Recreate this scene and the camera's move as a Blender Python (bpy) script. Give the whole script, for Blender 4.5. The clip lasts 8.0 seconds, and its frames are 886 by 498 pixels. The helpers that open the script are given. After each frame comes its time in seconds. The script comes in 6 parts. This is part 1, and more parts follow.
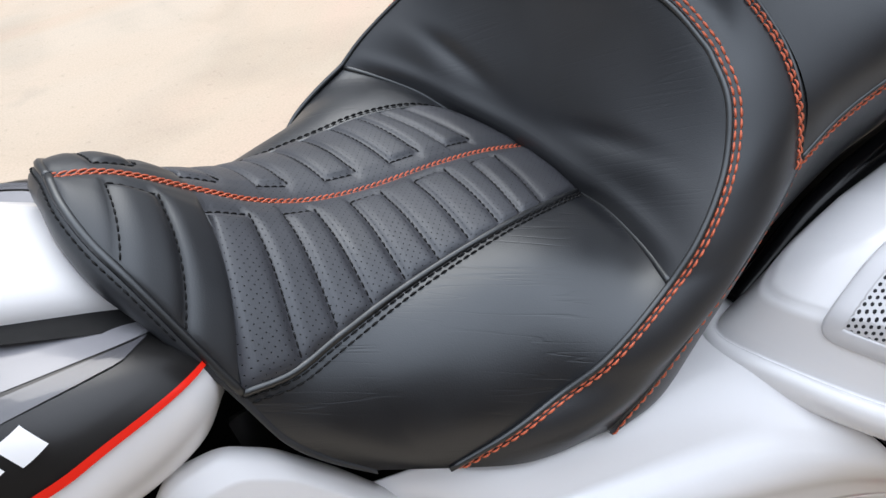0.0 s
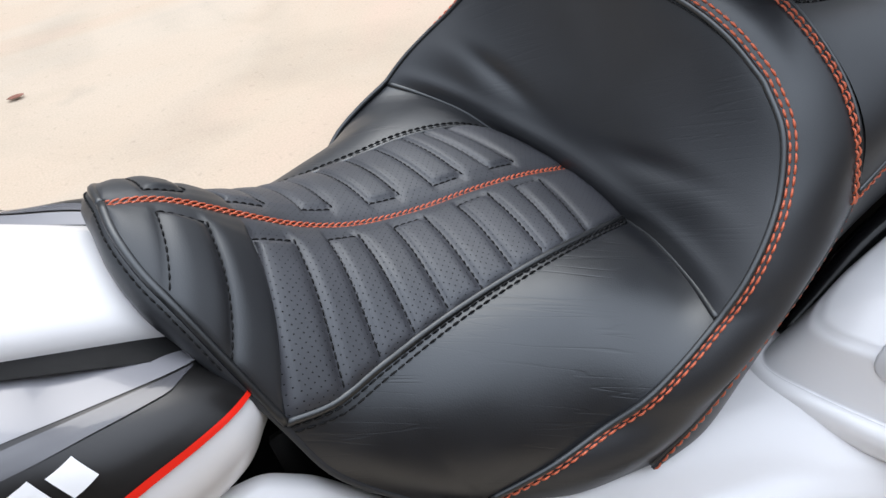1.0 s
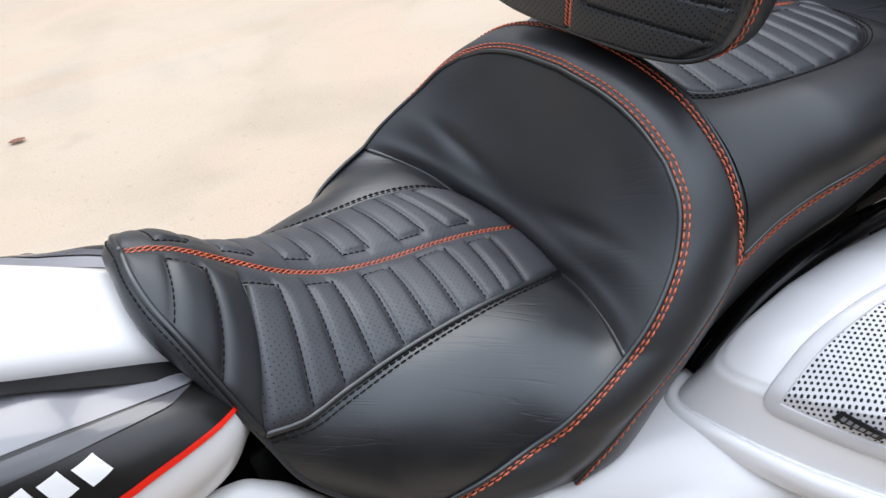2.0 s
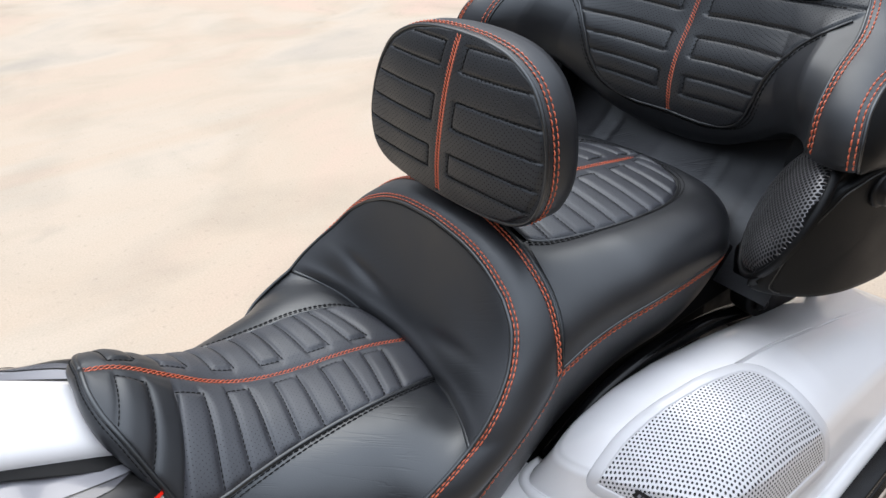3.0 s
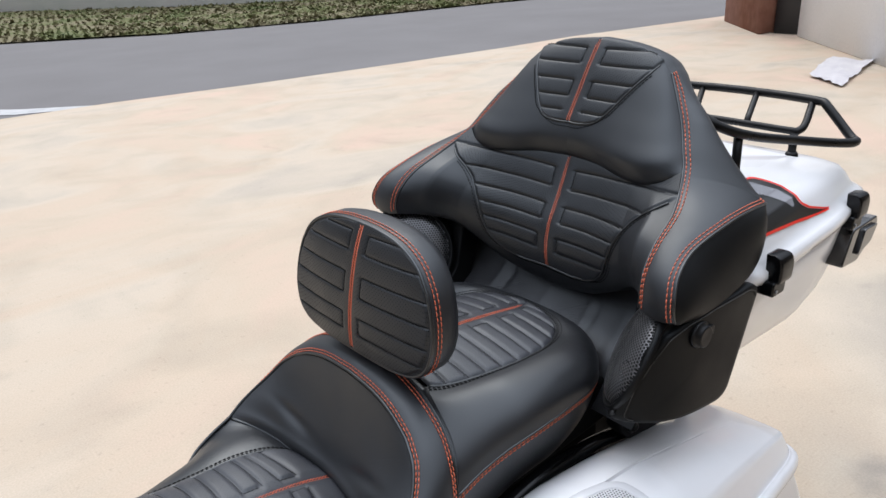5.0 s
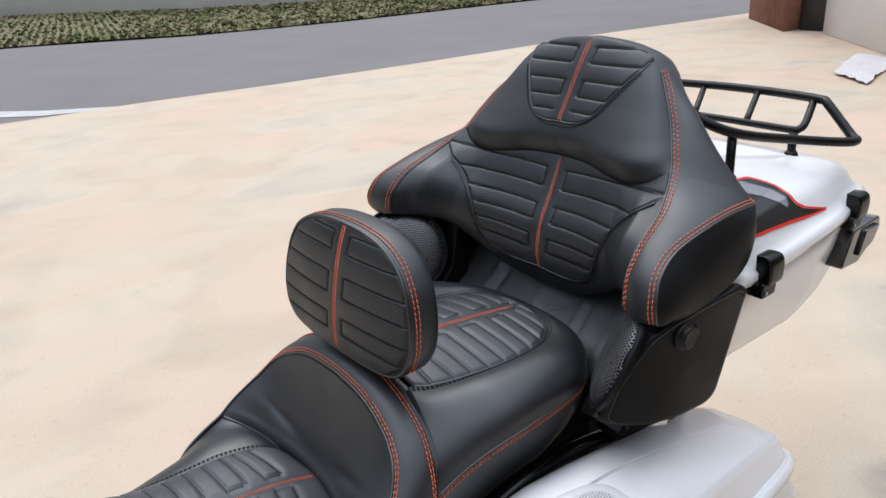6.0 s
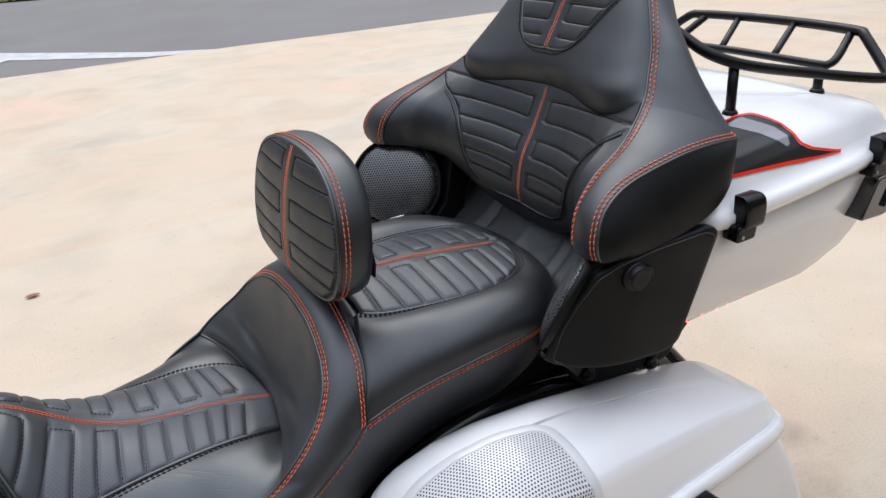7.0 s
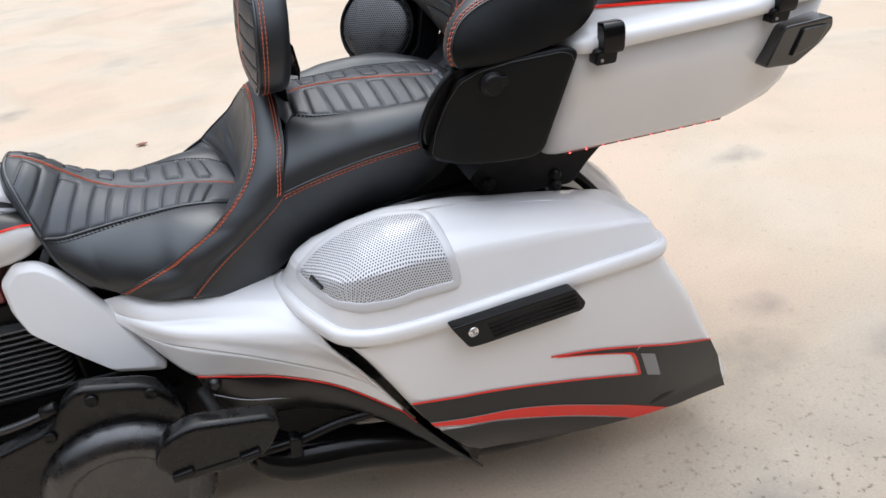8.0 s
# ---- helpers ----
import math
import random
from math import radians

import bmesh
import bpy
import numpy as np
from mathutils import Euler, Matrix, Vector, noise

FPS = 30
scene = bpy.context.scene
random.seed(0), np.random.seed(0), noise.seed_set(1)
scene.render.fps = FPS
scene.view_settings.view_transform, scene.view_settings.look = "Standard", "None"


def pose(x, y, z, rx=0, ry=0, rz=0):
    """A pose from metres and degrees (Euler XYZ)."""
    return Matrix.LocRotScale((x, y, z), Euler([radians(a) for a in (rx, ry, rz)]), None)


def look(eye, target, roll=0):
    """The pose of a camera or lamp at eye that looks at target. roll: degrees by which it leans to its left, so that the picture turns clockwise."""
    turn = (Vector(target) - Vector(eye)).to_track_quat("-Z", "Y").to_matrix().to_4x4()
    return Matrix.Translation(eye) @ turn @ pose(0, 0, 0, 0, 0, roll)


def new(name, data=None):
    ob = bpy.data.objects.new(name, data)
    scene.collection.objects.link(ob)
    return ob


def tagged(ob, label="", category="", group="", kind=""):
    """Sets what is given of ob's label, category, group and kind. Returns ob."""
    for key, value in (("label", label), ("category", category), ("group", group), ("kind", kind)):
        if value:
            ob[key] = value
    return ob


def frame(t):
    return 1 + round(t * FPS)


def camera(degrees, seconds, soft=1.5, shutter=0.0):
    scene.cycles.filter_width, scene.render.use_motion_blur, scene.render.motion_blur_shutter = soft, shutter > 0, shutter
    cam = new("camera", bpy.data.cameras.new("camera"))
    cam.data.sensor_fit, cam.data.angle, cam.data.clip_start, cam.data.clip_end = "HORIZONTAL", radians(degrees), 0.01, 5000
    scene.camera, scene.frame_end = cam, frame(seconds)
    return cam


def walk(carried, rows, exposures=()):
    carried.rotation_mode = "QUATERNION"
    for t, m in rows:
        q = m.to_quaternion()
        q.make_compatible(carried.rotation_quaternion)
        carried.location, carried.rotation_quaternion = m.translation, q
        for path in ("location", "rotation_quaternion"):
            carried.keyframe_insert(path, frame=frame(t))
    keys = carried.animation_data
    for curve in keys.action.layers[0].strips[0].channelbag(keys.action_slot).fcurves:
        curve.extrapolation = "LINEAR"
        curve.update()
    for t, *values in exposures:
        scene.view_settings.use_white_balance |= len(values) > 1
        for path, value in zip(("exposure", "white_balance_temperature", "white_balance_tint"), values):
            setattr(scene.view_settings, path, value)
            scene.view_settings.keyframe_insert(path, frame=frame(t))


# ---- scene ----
cam = camera(62.4, 8.0)
PATH = [
    (0, (0.003, -0.45, 1.084), (0.815, 0.838, -0.212), -5.9),
    (0.5, (0.004, -0.427, 1.09), (0.777, 0.87, -0.222), -6.0),
    (1, (0.008, -0.433, 1.101), (0.74, 0.903, -0.195), -7.0),
    (2.3, (-0.014, -0.559, 1.2), (0.836, 0.83, 0.039), -3.8),
    (2.5, (-0.013, -0.59, 1.226), (0.863, 0.806, 0.093), -3.4),
    (3, (0.001, -0.687, 1.318), (0.944, 0.742, 0.285), -2.9),
    (3.5, (-0.021, -0.757, 1.387), (0.991, 0.694, 0.455), -2.8),
    (4, (-0.043, -0.806, 1.436), (1.035, 0.642, 0.575), -2.7),
    (4.5, (-0.049, -0.834, 1.445), (1.072, 0.619, 0.65), -3.0),
    (4.7, (-0.04, -0.831, 1.452), (1.096, 0.616, 0.667), -3.0),
    (5, (-0.029, -0.848, 1.457), (1.111, 0.608, 0.694), -3.3),
    (5.2, (-0.02, -0.857, 1.457), (1.124, 0.603, 0.708), -3.3),
    (6.3, (0.071, -0.907, 1.449), (1.097, 0.626, 0.675), -4.3),
    (6.5, (0.125, -0.929, 1.435), (1.093, 0.635, 0.65), -4.5),
    (7, (0.201, -0.985, 1.391), (1.032, 0.62, 0.534), -4.7),
    (7.4, (0.303, -1.14, 1.319), (0.968, 0.508, 0.401), -5.4),
    (7.5, (0.332, -1.196, 1.312), (0.953, 0.46, 0.378), -5.5),
    (7.7, (0.374, -1.283, 1.323), (0.925, 0.362, 0.327), -5.5),
    (8, (0.421, -1.39, 1.313), (0.859, 0.262, 0.274), -6.0),
]
walk(cam, [(t, look(eye, target, roll)) for t, eye, target, roll in PATH], exposures=[(0.0, -0.06), (2.5, -0.04), (4.0, -0.14), (5.0, -0.18), (6.5, -0.20), (8.0, -0.03)])

# ---- light ----
SUN_EL, SUN_AZ = 54.0, 20.0
world = bpy.data.worlds.new("overcast_sky")
scene.world = world
world.use_nodes = True
wn, wl = world.node_tree.nodes, world.node_tree.links
sky = wn.new("ShaderNodeTexSky")
sky.sky_type = "NISHITA"
sky.sun_disc = False
sky.sun_elevation, sky.sun_rotation = radians(SUN_EL), radians(SUN_AZ)
sky.air_density, sky.dust_density, sky.ozone_density = 1.0, 6.0, 1.0
# thick cloud cover, brightest overhead
co = wn.new("ShaderNodeTexCoord")
sep = wn.new("ShaderNodeSeparateXYZ")
wl.new(co.outputs["Generated"], sep.inputs[0])
lift = wn.new("ShaderNodeMapRange")
lift.inputs["From Min"].default_value, lift.inputs["From Max"].default_value = 0.0, 1.0
lift.inputs["To Min"].default_value, lift.inputs["To Max"].default_value = 0.12, 2.95
up = wn.new("ShaderNodeMath")
up.operation, up.use_clamp = "POWER", True
up.inputs[1].default_value = 2.2
wl.new(sep.outputs["Z"], up.inputs[0])
wl.new(up.outputs["Value"], lift.inputs["Value"])
cloud = wn.new("ShaderNodeMixRGB")
cloud.blend_type = "MULTIPLY"
cloud.inputs["Fac"].default_value = 1.0
cloud.inputs["Color1"].default_value = (9.25, 10.0, 11.5, 1)
wl.new(lift.outputs["Result"], cloud.inputs["Color2"])
grey = wn.new("ShaderNodeMixRGB")
grey.inputs["Fac"].default_value = 0.88
wl.new(sky.outputs["Color"], grey.inputs["Color1"])
wl.new(cloud.outputs["Color"], grey.inputs["Color2"])
wl.new(grey.outputs["Color"], wn["Background"].inputs["Color"])
wn["Background"].inputs["Strength"].default_value = 0.13
sun = new("sun", bpy.data.lights.new("sun", "SUN"))
sun.data.energy, sun.data.angle, sun.data.color = 1.4, radians(42), (1.0, 0.97, 0.93)
sun.matrix_world = look((0, 0, 6), (0 - math.sin(radians(SUN_AZ)), 0 - math.cos(radians(SUN_AZ)), 6 - math.tan(radians(SUN_EL))))


# ---- materials ----
def mat(name, col, rough=0.5, metal=0.0, coat=0.0, spec=0.5):
    m = bpy.data.materials.new(name)
    m.use_nodes = True
    b = m.node_tree.nodes["Principled BSDF"]
    b.inputs["Base Color"].default_value = (*col, 1)
    b.inputs["Roughness"].default_value = rough
    b.inputs["Metallic"].default_value = metal
    b.inputs["Coat Weight"].default_value = coat
    b.inputs["Coat Roughness"].default_value = 0.04
    b.inputs["Specular IOR Level"].default_value = spec
    return m, m.node_tree.nodes, m.node_tree.links, b


def tex(nodes, links, kind, scale, space="Object", detail=4.0, stretch=None):
    co = nodes.new("ShaderNodeTexCoord")
    t = nodes.new("ShaderNodeTex" + kind)
    t.inputs["Scale"].default_value = scale
    src = co.outputs[space]
    if stretch:
        mp = nodes.new("ShaderNodeMapping")
        mp.inputs["Scale"].default_value = stretch
        links.new(src, mp.inputs["Vector"])
        src = mp.outputs["Vector"]
    links.new(src, t.inputs["Vector"])
    if kind == "Noise":
        t.inputs["Detail"].default_value = detail
    return t


def ramp(nodes, links, src, stops):
    r = nodes.new("ShaderNodeValToRGB")
    while len(r.color_ramp.elements) < len(stops):
        r.color_ramp.elements.new(0.5)
    for e, (p, c) in zip(r.color_ramp.elements, stops):
        e.position = p
        e.color = (*c, 1) if isinstance(c, tuple) else (c, c, c, 1)
    links.new(src, r.inputs["Fac"])
    return r


def bump(nodes, links, bsdf, src, strength, dist, prev=None):
    b = nodes.new("ShaderNodeBump")
    b.inputs["Strength"].default_value = strength
    b.inputs["Distance"].default_value = dist
    links.new(src, b.inputs["Height"])
    if prev:
        links.new(prev.outputs["Normal"], b.inputs["Normal"])
    links.new(b.outputs["Normal"], bsdf.inputs["Normal"])
    return b


def leather(name, col, rough, holes=0.0, wrinkle=0.0, spec=1.0):
    """Black upholstery: pebble grain, faint mottling in the gloss, pin holes where asked."""
    m, n, l, b = mat(name, col, rough, spec=spec)
    b.inputs["IOR"].default_value = 1.49
    b.inputs["Specular Tint"].default_value = (0.93, 0.98, 1.0, 1)
    v = tex(n, l, "Voronoi", 900)
    grain = bump(n, l, b, v.outputs["Distance"], 0.10, 0.0005)
    big = tex(n, l, "Noise", 14)
    r = ramp(n, l, big.outputs["Fac"], [(0.3, rough - 0.05), (0.7, rough + 0.09)])
    l.new(r.outputs["Color"], b.inputs["Roughness"])
    tone = ramp(n, l, big.outputs["Fac"], [(0.3, tuple(c * 0.85 for c in col)), (0.7, tuple(c * 1.2 for c in col))])
    last = tone.outputs["Color"]
    if wrinkle:
        # long fine creases running back and outwards, in patches
        co = n.new("ShaderNodeTexCoord")
        axes = n.new("ShaderNodeCombineXYZ")
        for k, way in enumerate(((5.0, -4.2, -2.0), (46.0, 50.0, 72.0))):
            d = n.new("ShaderNodeVectorMath")
            d.operation = "DOT_PRODUCT"
            d.inputs[1].default_value = way
            l.new(co.outputs["Object"], d.inputs[0])
            l.new(d.outputs["Value"], axes.inputs[k])
        w = n.new("ShaderNodeTexNoise")
        w.inputs["Scale"].default_value, w.inputs["Detail"].default_value = 1.0, 1.5
        l.new(axes.outputs["Vector"], w.inputs["Vector"])
        line = ramp(n, l, w.outputs["Fac"], [(0.478, 1.0), (0.5, 0.0), (0.522, 1.0)])
        patch = tex(n, l, "Noise", 11, detail=2)
        where = ramp(n, l, patch.outputs["Fac"], [(0.45, 1.0), (0.60, 0.0)])
        mx = n.new("ShaderNodeMixRGB")
        mx.blend_type = "LIGHTEN"
        mx.inputs["Fac"].default_value = 1.0
        l.new(line.outputs["Color"], mx.inputs["Color1"])
        l.new(where.outputs["Color"], mx.inputs["Color2"])
        grain = bump(n, l, b, mx.outputs["Color"], wrinkle, 0.0010, grain)
    if holes:
        uv = n.new("ShaderNodeUVMap")
        mp = n.new("ShaderNodeMapping")
        mp.inputs["Scale"].default_value = (1 / 0.0046, 1 / 0.0046, 1)
        mp.inputs["Rotation"].default_value = (0, 0, radians(45))
        l.new(uv.outputs["UV"], mp.inputs["Vector"])
        f = n.new("ShaderNodeVectorMath")
        f.operation = "FRACTION"
        l.new(mp.outputs["Vector"], f.inputs[0])
        s = n.new("ShaderNodeVectorMath")
        s.operation = "DISTANCE"
        s.inputs[1].default_value = (0.5, 0.5, 0.0)
        l.new(f.outputs["Vector"], s.inputs[0])
        h = ramp(n, l, s.outputs["Value"], [(holes - 0.06, 0.0), (holes, 1.0)])
        grain = bump(n, l, b, h.outputs["Color"], 0.6, 0.0012, grain)
        mx = n.new("ShaderNodeMixRGB")
        mx.blend_type = "MULTIPLY"
        mx.inputs["Fac"].default_value = 0.85
        l.new(last, mx.inputs["Color1"])
        l.new(h.outputs["Color"], mx.inputs["Color2"])
        last = mx.outputs["Color"]
        dull = ramp(n, l, h.outputs["Color"], [(0.0, 0.0), (1.0, spec)])
        l.new(dull.outputs["Color"], b.inputs["Specular IOR Level"])
    l.new(last, b.inputs["Base Color"])
    return m


def paint(name, col, rough=0.22, flake=0.0, coat=0.6):
    """Lacquered body paint with faint orange peel and a dusting of road film."""
    m, n, l, b = mat(name, col, rough, 0.0, coat)
    d = tex(n, l, "Noise", 7, detail=8)
    t = ramp(n, l, d.outputs["Fac"], [(0.3, tuple(c * 0.985 for c in col)), (0.7, tuple(min(1, c * 1.01) for c in col))])
    l.new(t.outputs["Color"], b.inputs["Base Color"])
    r = ramp(n, l, d.outputs["Fac"], [(0.35, rough), (0.75, rough + 0.03)])
    l.new(r.outputs["Color"], b.inputs["Roughness"])
    p = tex(n, l, "Noise", 260, detail=2)
    bump(n, l, b, p.outputs["Fac"], 0.03, 0.001)
    return m


def metal_black(name, col, rough, metal=0.3, spec=0.25):
    m, n, l, b = mat(name, col, rough, metal, 0.0, spec)
    d = tex(n, l, "Noise", 35, detail=8)
    r = ramp(n, l, d.outputs["Fac"], [(0.3, max(0.05, rough - 0.1)), (0.7, rough + 0.15)])
    l.new(r.outputs["Color"], b.inputs["Roughness"])
    p = tex(n, l, "Noise", 700, detail=2)
    bump(n, l, b, p.outputs["Fac"], 0.12, 0.0006)
    return m


M_LEATHER = leather("black_leather", (0.0150, 0.0155, 0.0178), 0.42, spec=0.70)
M_CREASED = leather("creased_black_leather", (0.0150, 0.0155, 0.0178), 0.42, wrinkle=0.08, spec=0.70)
M_SMOOTH = leather("smooth_black_leather", (0.0074, 0.0080, 0.0102), 0.36, wrinkle=0.20, spec=0.85)
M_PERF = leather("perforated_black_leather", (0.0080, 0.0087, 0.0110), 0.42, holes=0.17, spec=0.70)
# seat tops: paler copy of the perforated leather, their light put into the colour
M_SEATPERF_LIT = leather("matt_lightened_perforated_leather", (0.033, 0.034, 0.040), 0.46, holes=0.12, spec=0.70)
M_VINYL = leather("dull_black_vinyl", (0.004, 0.004, 0.0044), 0.48, spec=0.22)
M_APRON = leather("creased_grey_vinyl", (0.026, 0.026, 0.029), 0.42, wrinkle=0.35, spec=0.6)
M_PIPING = leather("black_piping", (0.007, 0.007, 0.0075), 0.34)
M_THREAD = mat("orange_thread", (0.60, 0.135, 0.062), 0.38)[0]
M_BTHREAD = mat("black_thread", (0.006, 0.006, 0.006), 0.7, spec=0.25)[0]
M_WHITE = paint("pearl_white_paint", (0.77, 0.765, 0.765), 0.24, coat=0.5)
M_GREYPAINT = paint("charcoal_metallic_paint", (0.0085, 0.008, 0.0078), 0.30, coat=0.0)
M_RED = paint("red_orange_paint", (0.80, 0.018, 0.006), 0.3, coat=0.2)
M_REDBOX = paint("dark_red_enamel", (0.14, 0.008, 0.012), 0.3)
M_SILVER = paint("silver_grey_paint", (0.22, 0.22, 0.235), 0.25)
M_STREAK = paint("smoky_grey_paint", (0.075, 0.075, 0.083), 0.22)
M_GRILLE = paint("white_grille_enamel", (0.58, 0.58, 0.59), 0.35)
M_MESH = metal_black("black_mesh_steel", (0.17, 0.17, 0.175), 0.34, 0.75)
# near-black for gaps and slots: their darkness put into the colour
M_DARK = mat("gap_dark_fill", (0.004, 0.004, 0.004), 0.9, spec=0.15)[0]
M_GRBACK = mat("grille_cloth_grey", (0.034, 0.034, 0.037), 0.9, spec=0.2)[0]
M_SPKBACK = mat("speaker_cone_black", (0.012, 0.012, 0.013), 0.8)[0]
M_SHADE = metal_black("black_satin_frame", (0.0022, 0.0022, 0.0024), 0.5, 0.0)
M_BLACK = metal_black("black_powder_coat", (0.0028, 0.0028, 0.003), 0.34, 0.0)
M_GLOSS = metal_black("gloss_black_enamel", (0.003, 0.003, 0.0034), 0.12, 0.0)
M_SATIN = metal_black("satin_black_casting", (0.0032, 0.0032, 0.0036), 0.26, 0.0, 0.34)
M_DOME = metal_black("satin_black_dome", (0.0060, 0.0060, 0.0066), 0.27, 0.0, 0.95)
M_PLASTIC = metal_black("black_plastic", (0.005, 0.005, 0.0055), 0.40, 0.0)
M_STEEL = metal_black("worn_steel", (0.35, 0.35, 0.36), 0.3, 0.9)
M_DARKSTEEL = metal_black("dark_steel", (0.06, 0.06, 0.062), 0.35, 0.8)
M_CHROME = mat("chrome", (0.8, 0.8, 0.82), 0.12, 1.0)[0]
M_FIN = metal_black("cylinder_fin", (0.10, 0.10, 0.10), 0.45, 0.6)
M_RUBBER = metal_black("rubber", (0.012, 0.012, 0.012), 0.8, 0.0)
M_SMOKE = mat("smoked_lens", (0.012, 0.011, 0.011), 0.06, 0.0, 1.0)[0]
M_BADGE = mat("badge_black", (0.01, 0.01, 0.011), 0.3)[0]
M_LETTER = mat("white_mark", (0.85, 0.85, 0.85), 0.3)[0]
M_LED = mat("red_led", (0.8, 0.02, 0.02), 0.4)[0]
led = M_LED.node_tree.nodes["Principled BSDF"]
led.inputs["Emission Color"].default_value = (1.0, 0.06, 0.05, 1)
led.inputs["Emission Strength"].default_value = 12.0


# ---- shaping helpers ----
def A(*pts):
    return np.array(pts, float)


def flip(c):
    """The same curve on the other side of the bike."""
    return np.array(c, float) * (1, -1, 1)


def smooth(pts, n=0, closed=False):
    """Catmull-Rom through the points, resampled to n points at even steps."""
    p = np.array(pts, float)
    q = np.vstack([p[-1], p, p[0], p[1]]) if closed else np.vstack([2 * p[0] - p[1], p, 2 * p[-1] - p[-2]])
    out = []
    for i in range(1, len(q) - 2):
        t = np.linspace(0, 1, 16, endpoint=False)[:, None]
        a, b, c, d = q[i - 1], q[i], q[i + 1], q[i + 2]
        out.append(0.5 * (2 * b + (c - a) * t + (2 * a - 5 * b + 4 * c - d) * t ** 2 + (3 * b - a - 3 * c + d) * t ** 3))
    out = np.vstack(out + [q[-2:-1]])
    return even(out, n) if n else out


def even(p, n):
    s = np.concatenate([[0], np.cumsum(np.linalg.norm(np.diff(p, axis=0), axis=1))])
    g = np.linspace(0, s[-1], n)
    return np.stack([np.interp(g, s, p[:, k]) for k in range(p.shape[1])], 1)


def length(p):
    return float(np.linalg.norm(np.diff(p, axis=0), axis=1).sum())


def normals(P):
    du, dv = np.gradient(P, axis=0), np.gradient(P, axis=1)
    nn = np.cross(du, dv)
    return nn / np.maximum(np.linalg.norm(nn, axis=2, keepdims=True), 1e-9)


def coons(c0, c1, d0, d1, nu, nv):
    """Patch between the curves c0 (v=0) and c1 (v=1) along u, and d0 (u=0) and d1 (u=1) along v."""
    c0, c1, d0, d1 = even(c0, nu), even(c1, nu), even(d0, nv), even(d1, nv)
    u, v = np.linspace(0, 1, nu)[:, None, None], np.linspace(0, 1, nv)[None, :, None]
    return ((1 - v) * c0[:, None] + v * c1[:, None] + (1 - u) * d0[None] + u * d1[None]
            - (1 - u) * (1 - v) * c0[0] - u * (1 - v) * c0[-1] - (1 - u) * v * c1[0] - u * v * c1[-1])


def ruled(c0, c1, nv):
    v = np.linspace(0, 1, nv)[None, :, None]
    return (1 - v) * np.array(c0)[:, None] + v * np.array(c1)[:, None]


def hump(n, power=2.0):
    """0 at both ends, 1 in the middle; a higher power has steeper sides."""
    return 1 - np.abs(np.linspace(-1, 1, n)) ** power


def puff(P, h, pu=2.0, pv=2.0, toward=None):
    """Swell a patch along its normals, outward to the side where 'toward' lies."""
    N = normals(P)
    if toward is not None and ((np.array(toward) - P) * N).sum(2).mean() < 0:
        N = -N
    wu = hump(P.shape[0], pu) if pu else np.ones(P.shape[0])
    wv = hump(P.shape[1], pv) if pv else np.ones(P.shape[1])
    return P + N * (h * wu[:, None] * wv[None, :])[..., None]


def sheet(bm, P, close_u=False, close_v=False, uvm=True, mask=None):
    """Adds a grid of points as quads, with a UV map in metres."""
    nu, nv = P.shape[:2]
    vs = [[bm.verts.new(P[i, j]) for j in range(nv)] for i in range(nu)]
    uvl = bm.loops.layers.uv.verify() if uvm else None
    if uvm:
        su = np.concatenate([np.zeros((1, nv)), np.cumsum(np.linalg.norm(np.diff(P, axis=0), axis=2), 0)])
        sv = np.concatenate([np.zeros((nu, 1)), np.cumsum(np.linalg.norm(np.diff(P, axis=1), axis=2), 1)], 1)
        su = np.repeat(su.mean(1)[:, None], nv, 1)
    for i in range(nu if close_u else nu - 1):
        for j in range(nv if close_v else nv - 1):
            a, b = (i + 1) % nu, (j + 1) % nv
            ids = ((i, j), (a, j), (a, b), (i, b))
            try:
                f = bm.faces.new([vs[p][q] for p, q in ids])
            except ValueError:
                continue
            f.smooth = True
            if uvm and (mask is None or all(mask[p, q] for p, q in ids)):
                for lp, (p, q) in zip(f.loops, ids):
                    lp[uvl].uv = (su[p, q], sv[p, q])
    return vs


def tube(bm, pts, r, sides=8, closed=False, cap=True):
    """A round bar along the points; r a number or one number a point."""
    p = np.array(pts, float)
    n = len(p)
    rs = np.broadcast_to(np.array(r, float), (n,))
    tan = np.gradient(p, axis=0)
    if closed:
        tan = np.roll(p, -1, 0) - np.roll(p, 1, 0)
    tan /= np.maximum(np.linalg.norm(tan, axis=1, keepdims=True), 1e-9)
    ref = np.array((0.0, 0.0, 1.0)) if abs(tan[0][2]) < 0.9 else np.array((1.0, 0.0, 0.0))
    side = np.cross(tan[0], ref)
    side /= np.linalg.norm(side)
    ang = np.linspace(0, 2 * np.pi, sides, endpoint=False)
    rings = []
    for i in range(n):
        side = side - tan[i] * (side @ tan[i])
        side /= max(np.linalg.norm(side), 1e-9)
        up = np.cross(tan[i], side)
        rings.append([bm.verts.new(p[i] + rs[i] * (math.cos(a) * side + math.sin(a) * up)) for a in ang])
    for i in range(n if closed else n - 1):
        for k in range(sides):
            a, b = rings[i], rings[(i + 1) % n]
            bm.faces.new((a[k], a[(k + 1) % sides], b[(k + 1) % sides], b[k])).smooth = True
    if cap and not closed:
        bm.faces.new(rings[0][::-1])
        bm.faces.new(rings[-1])


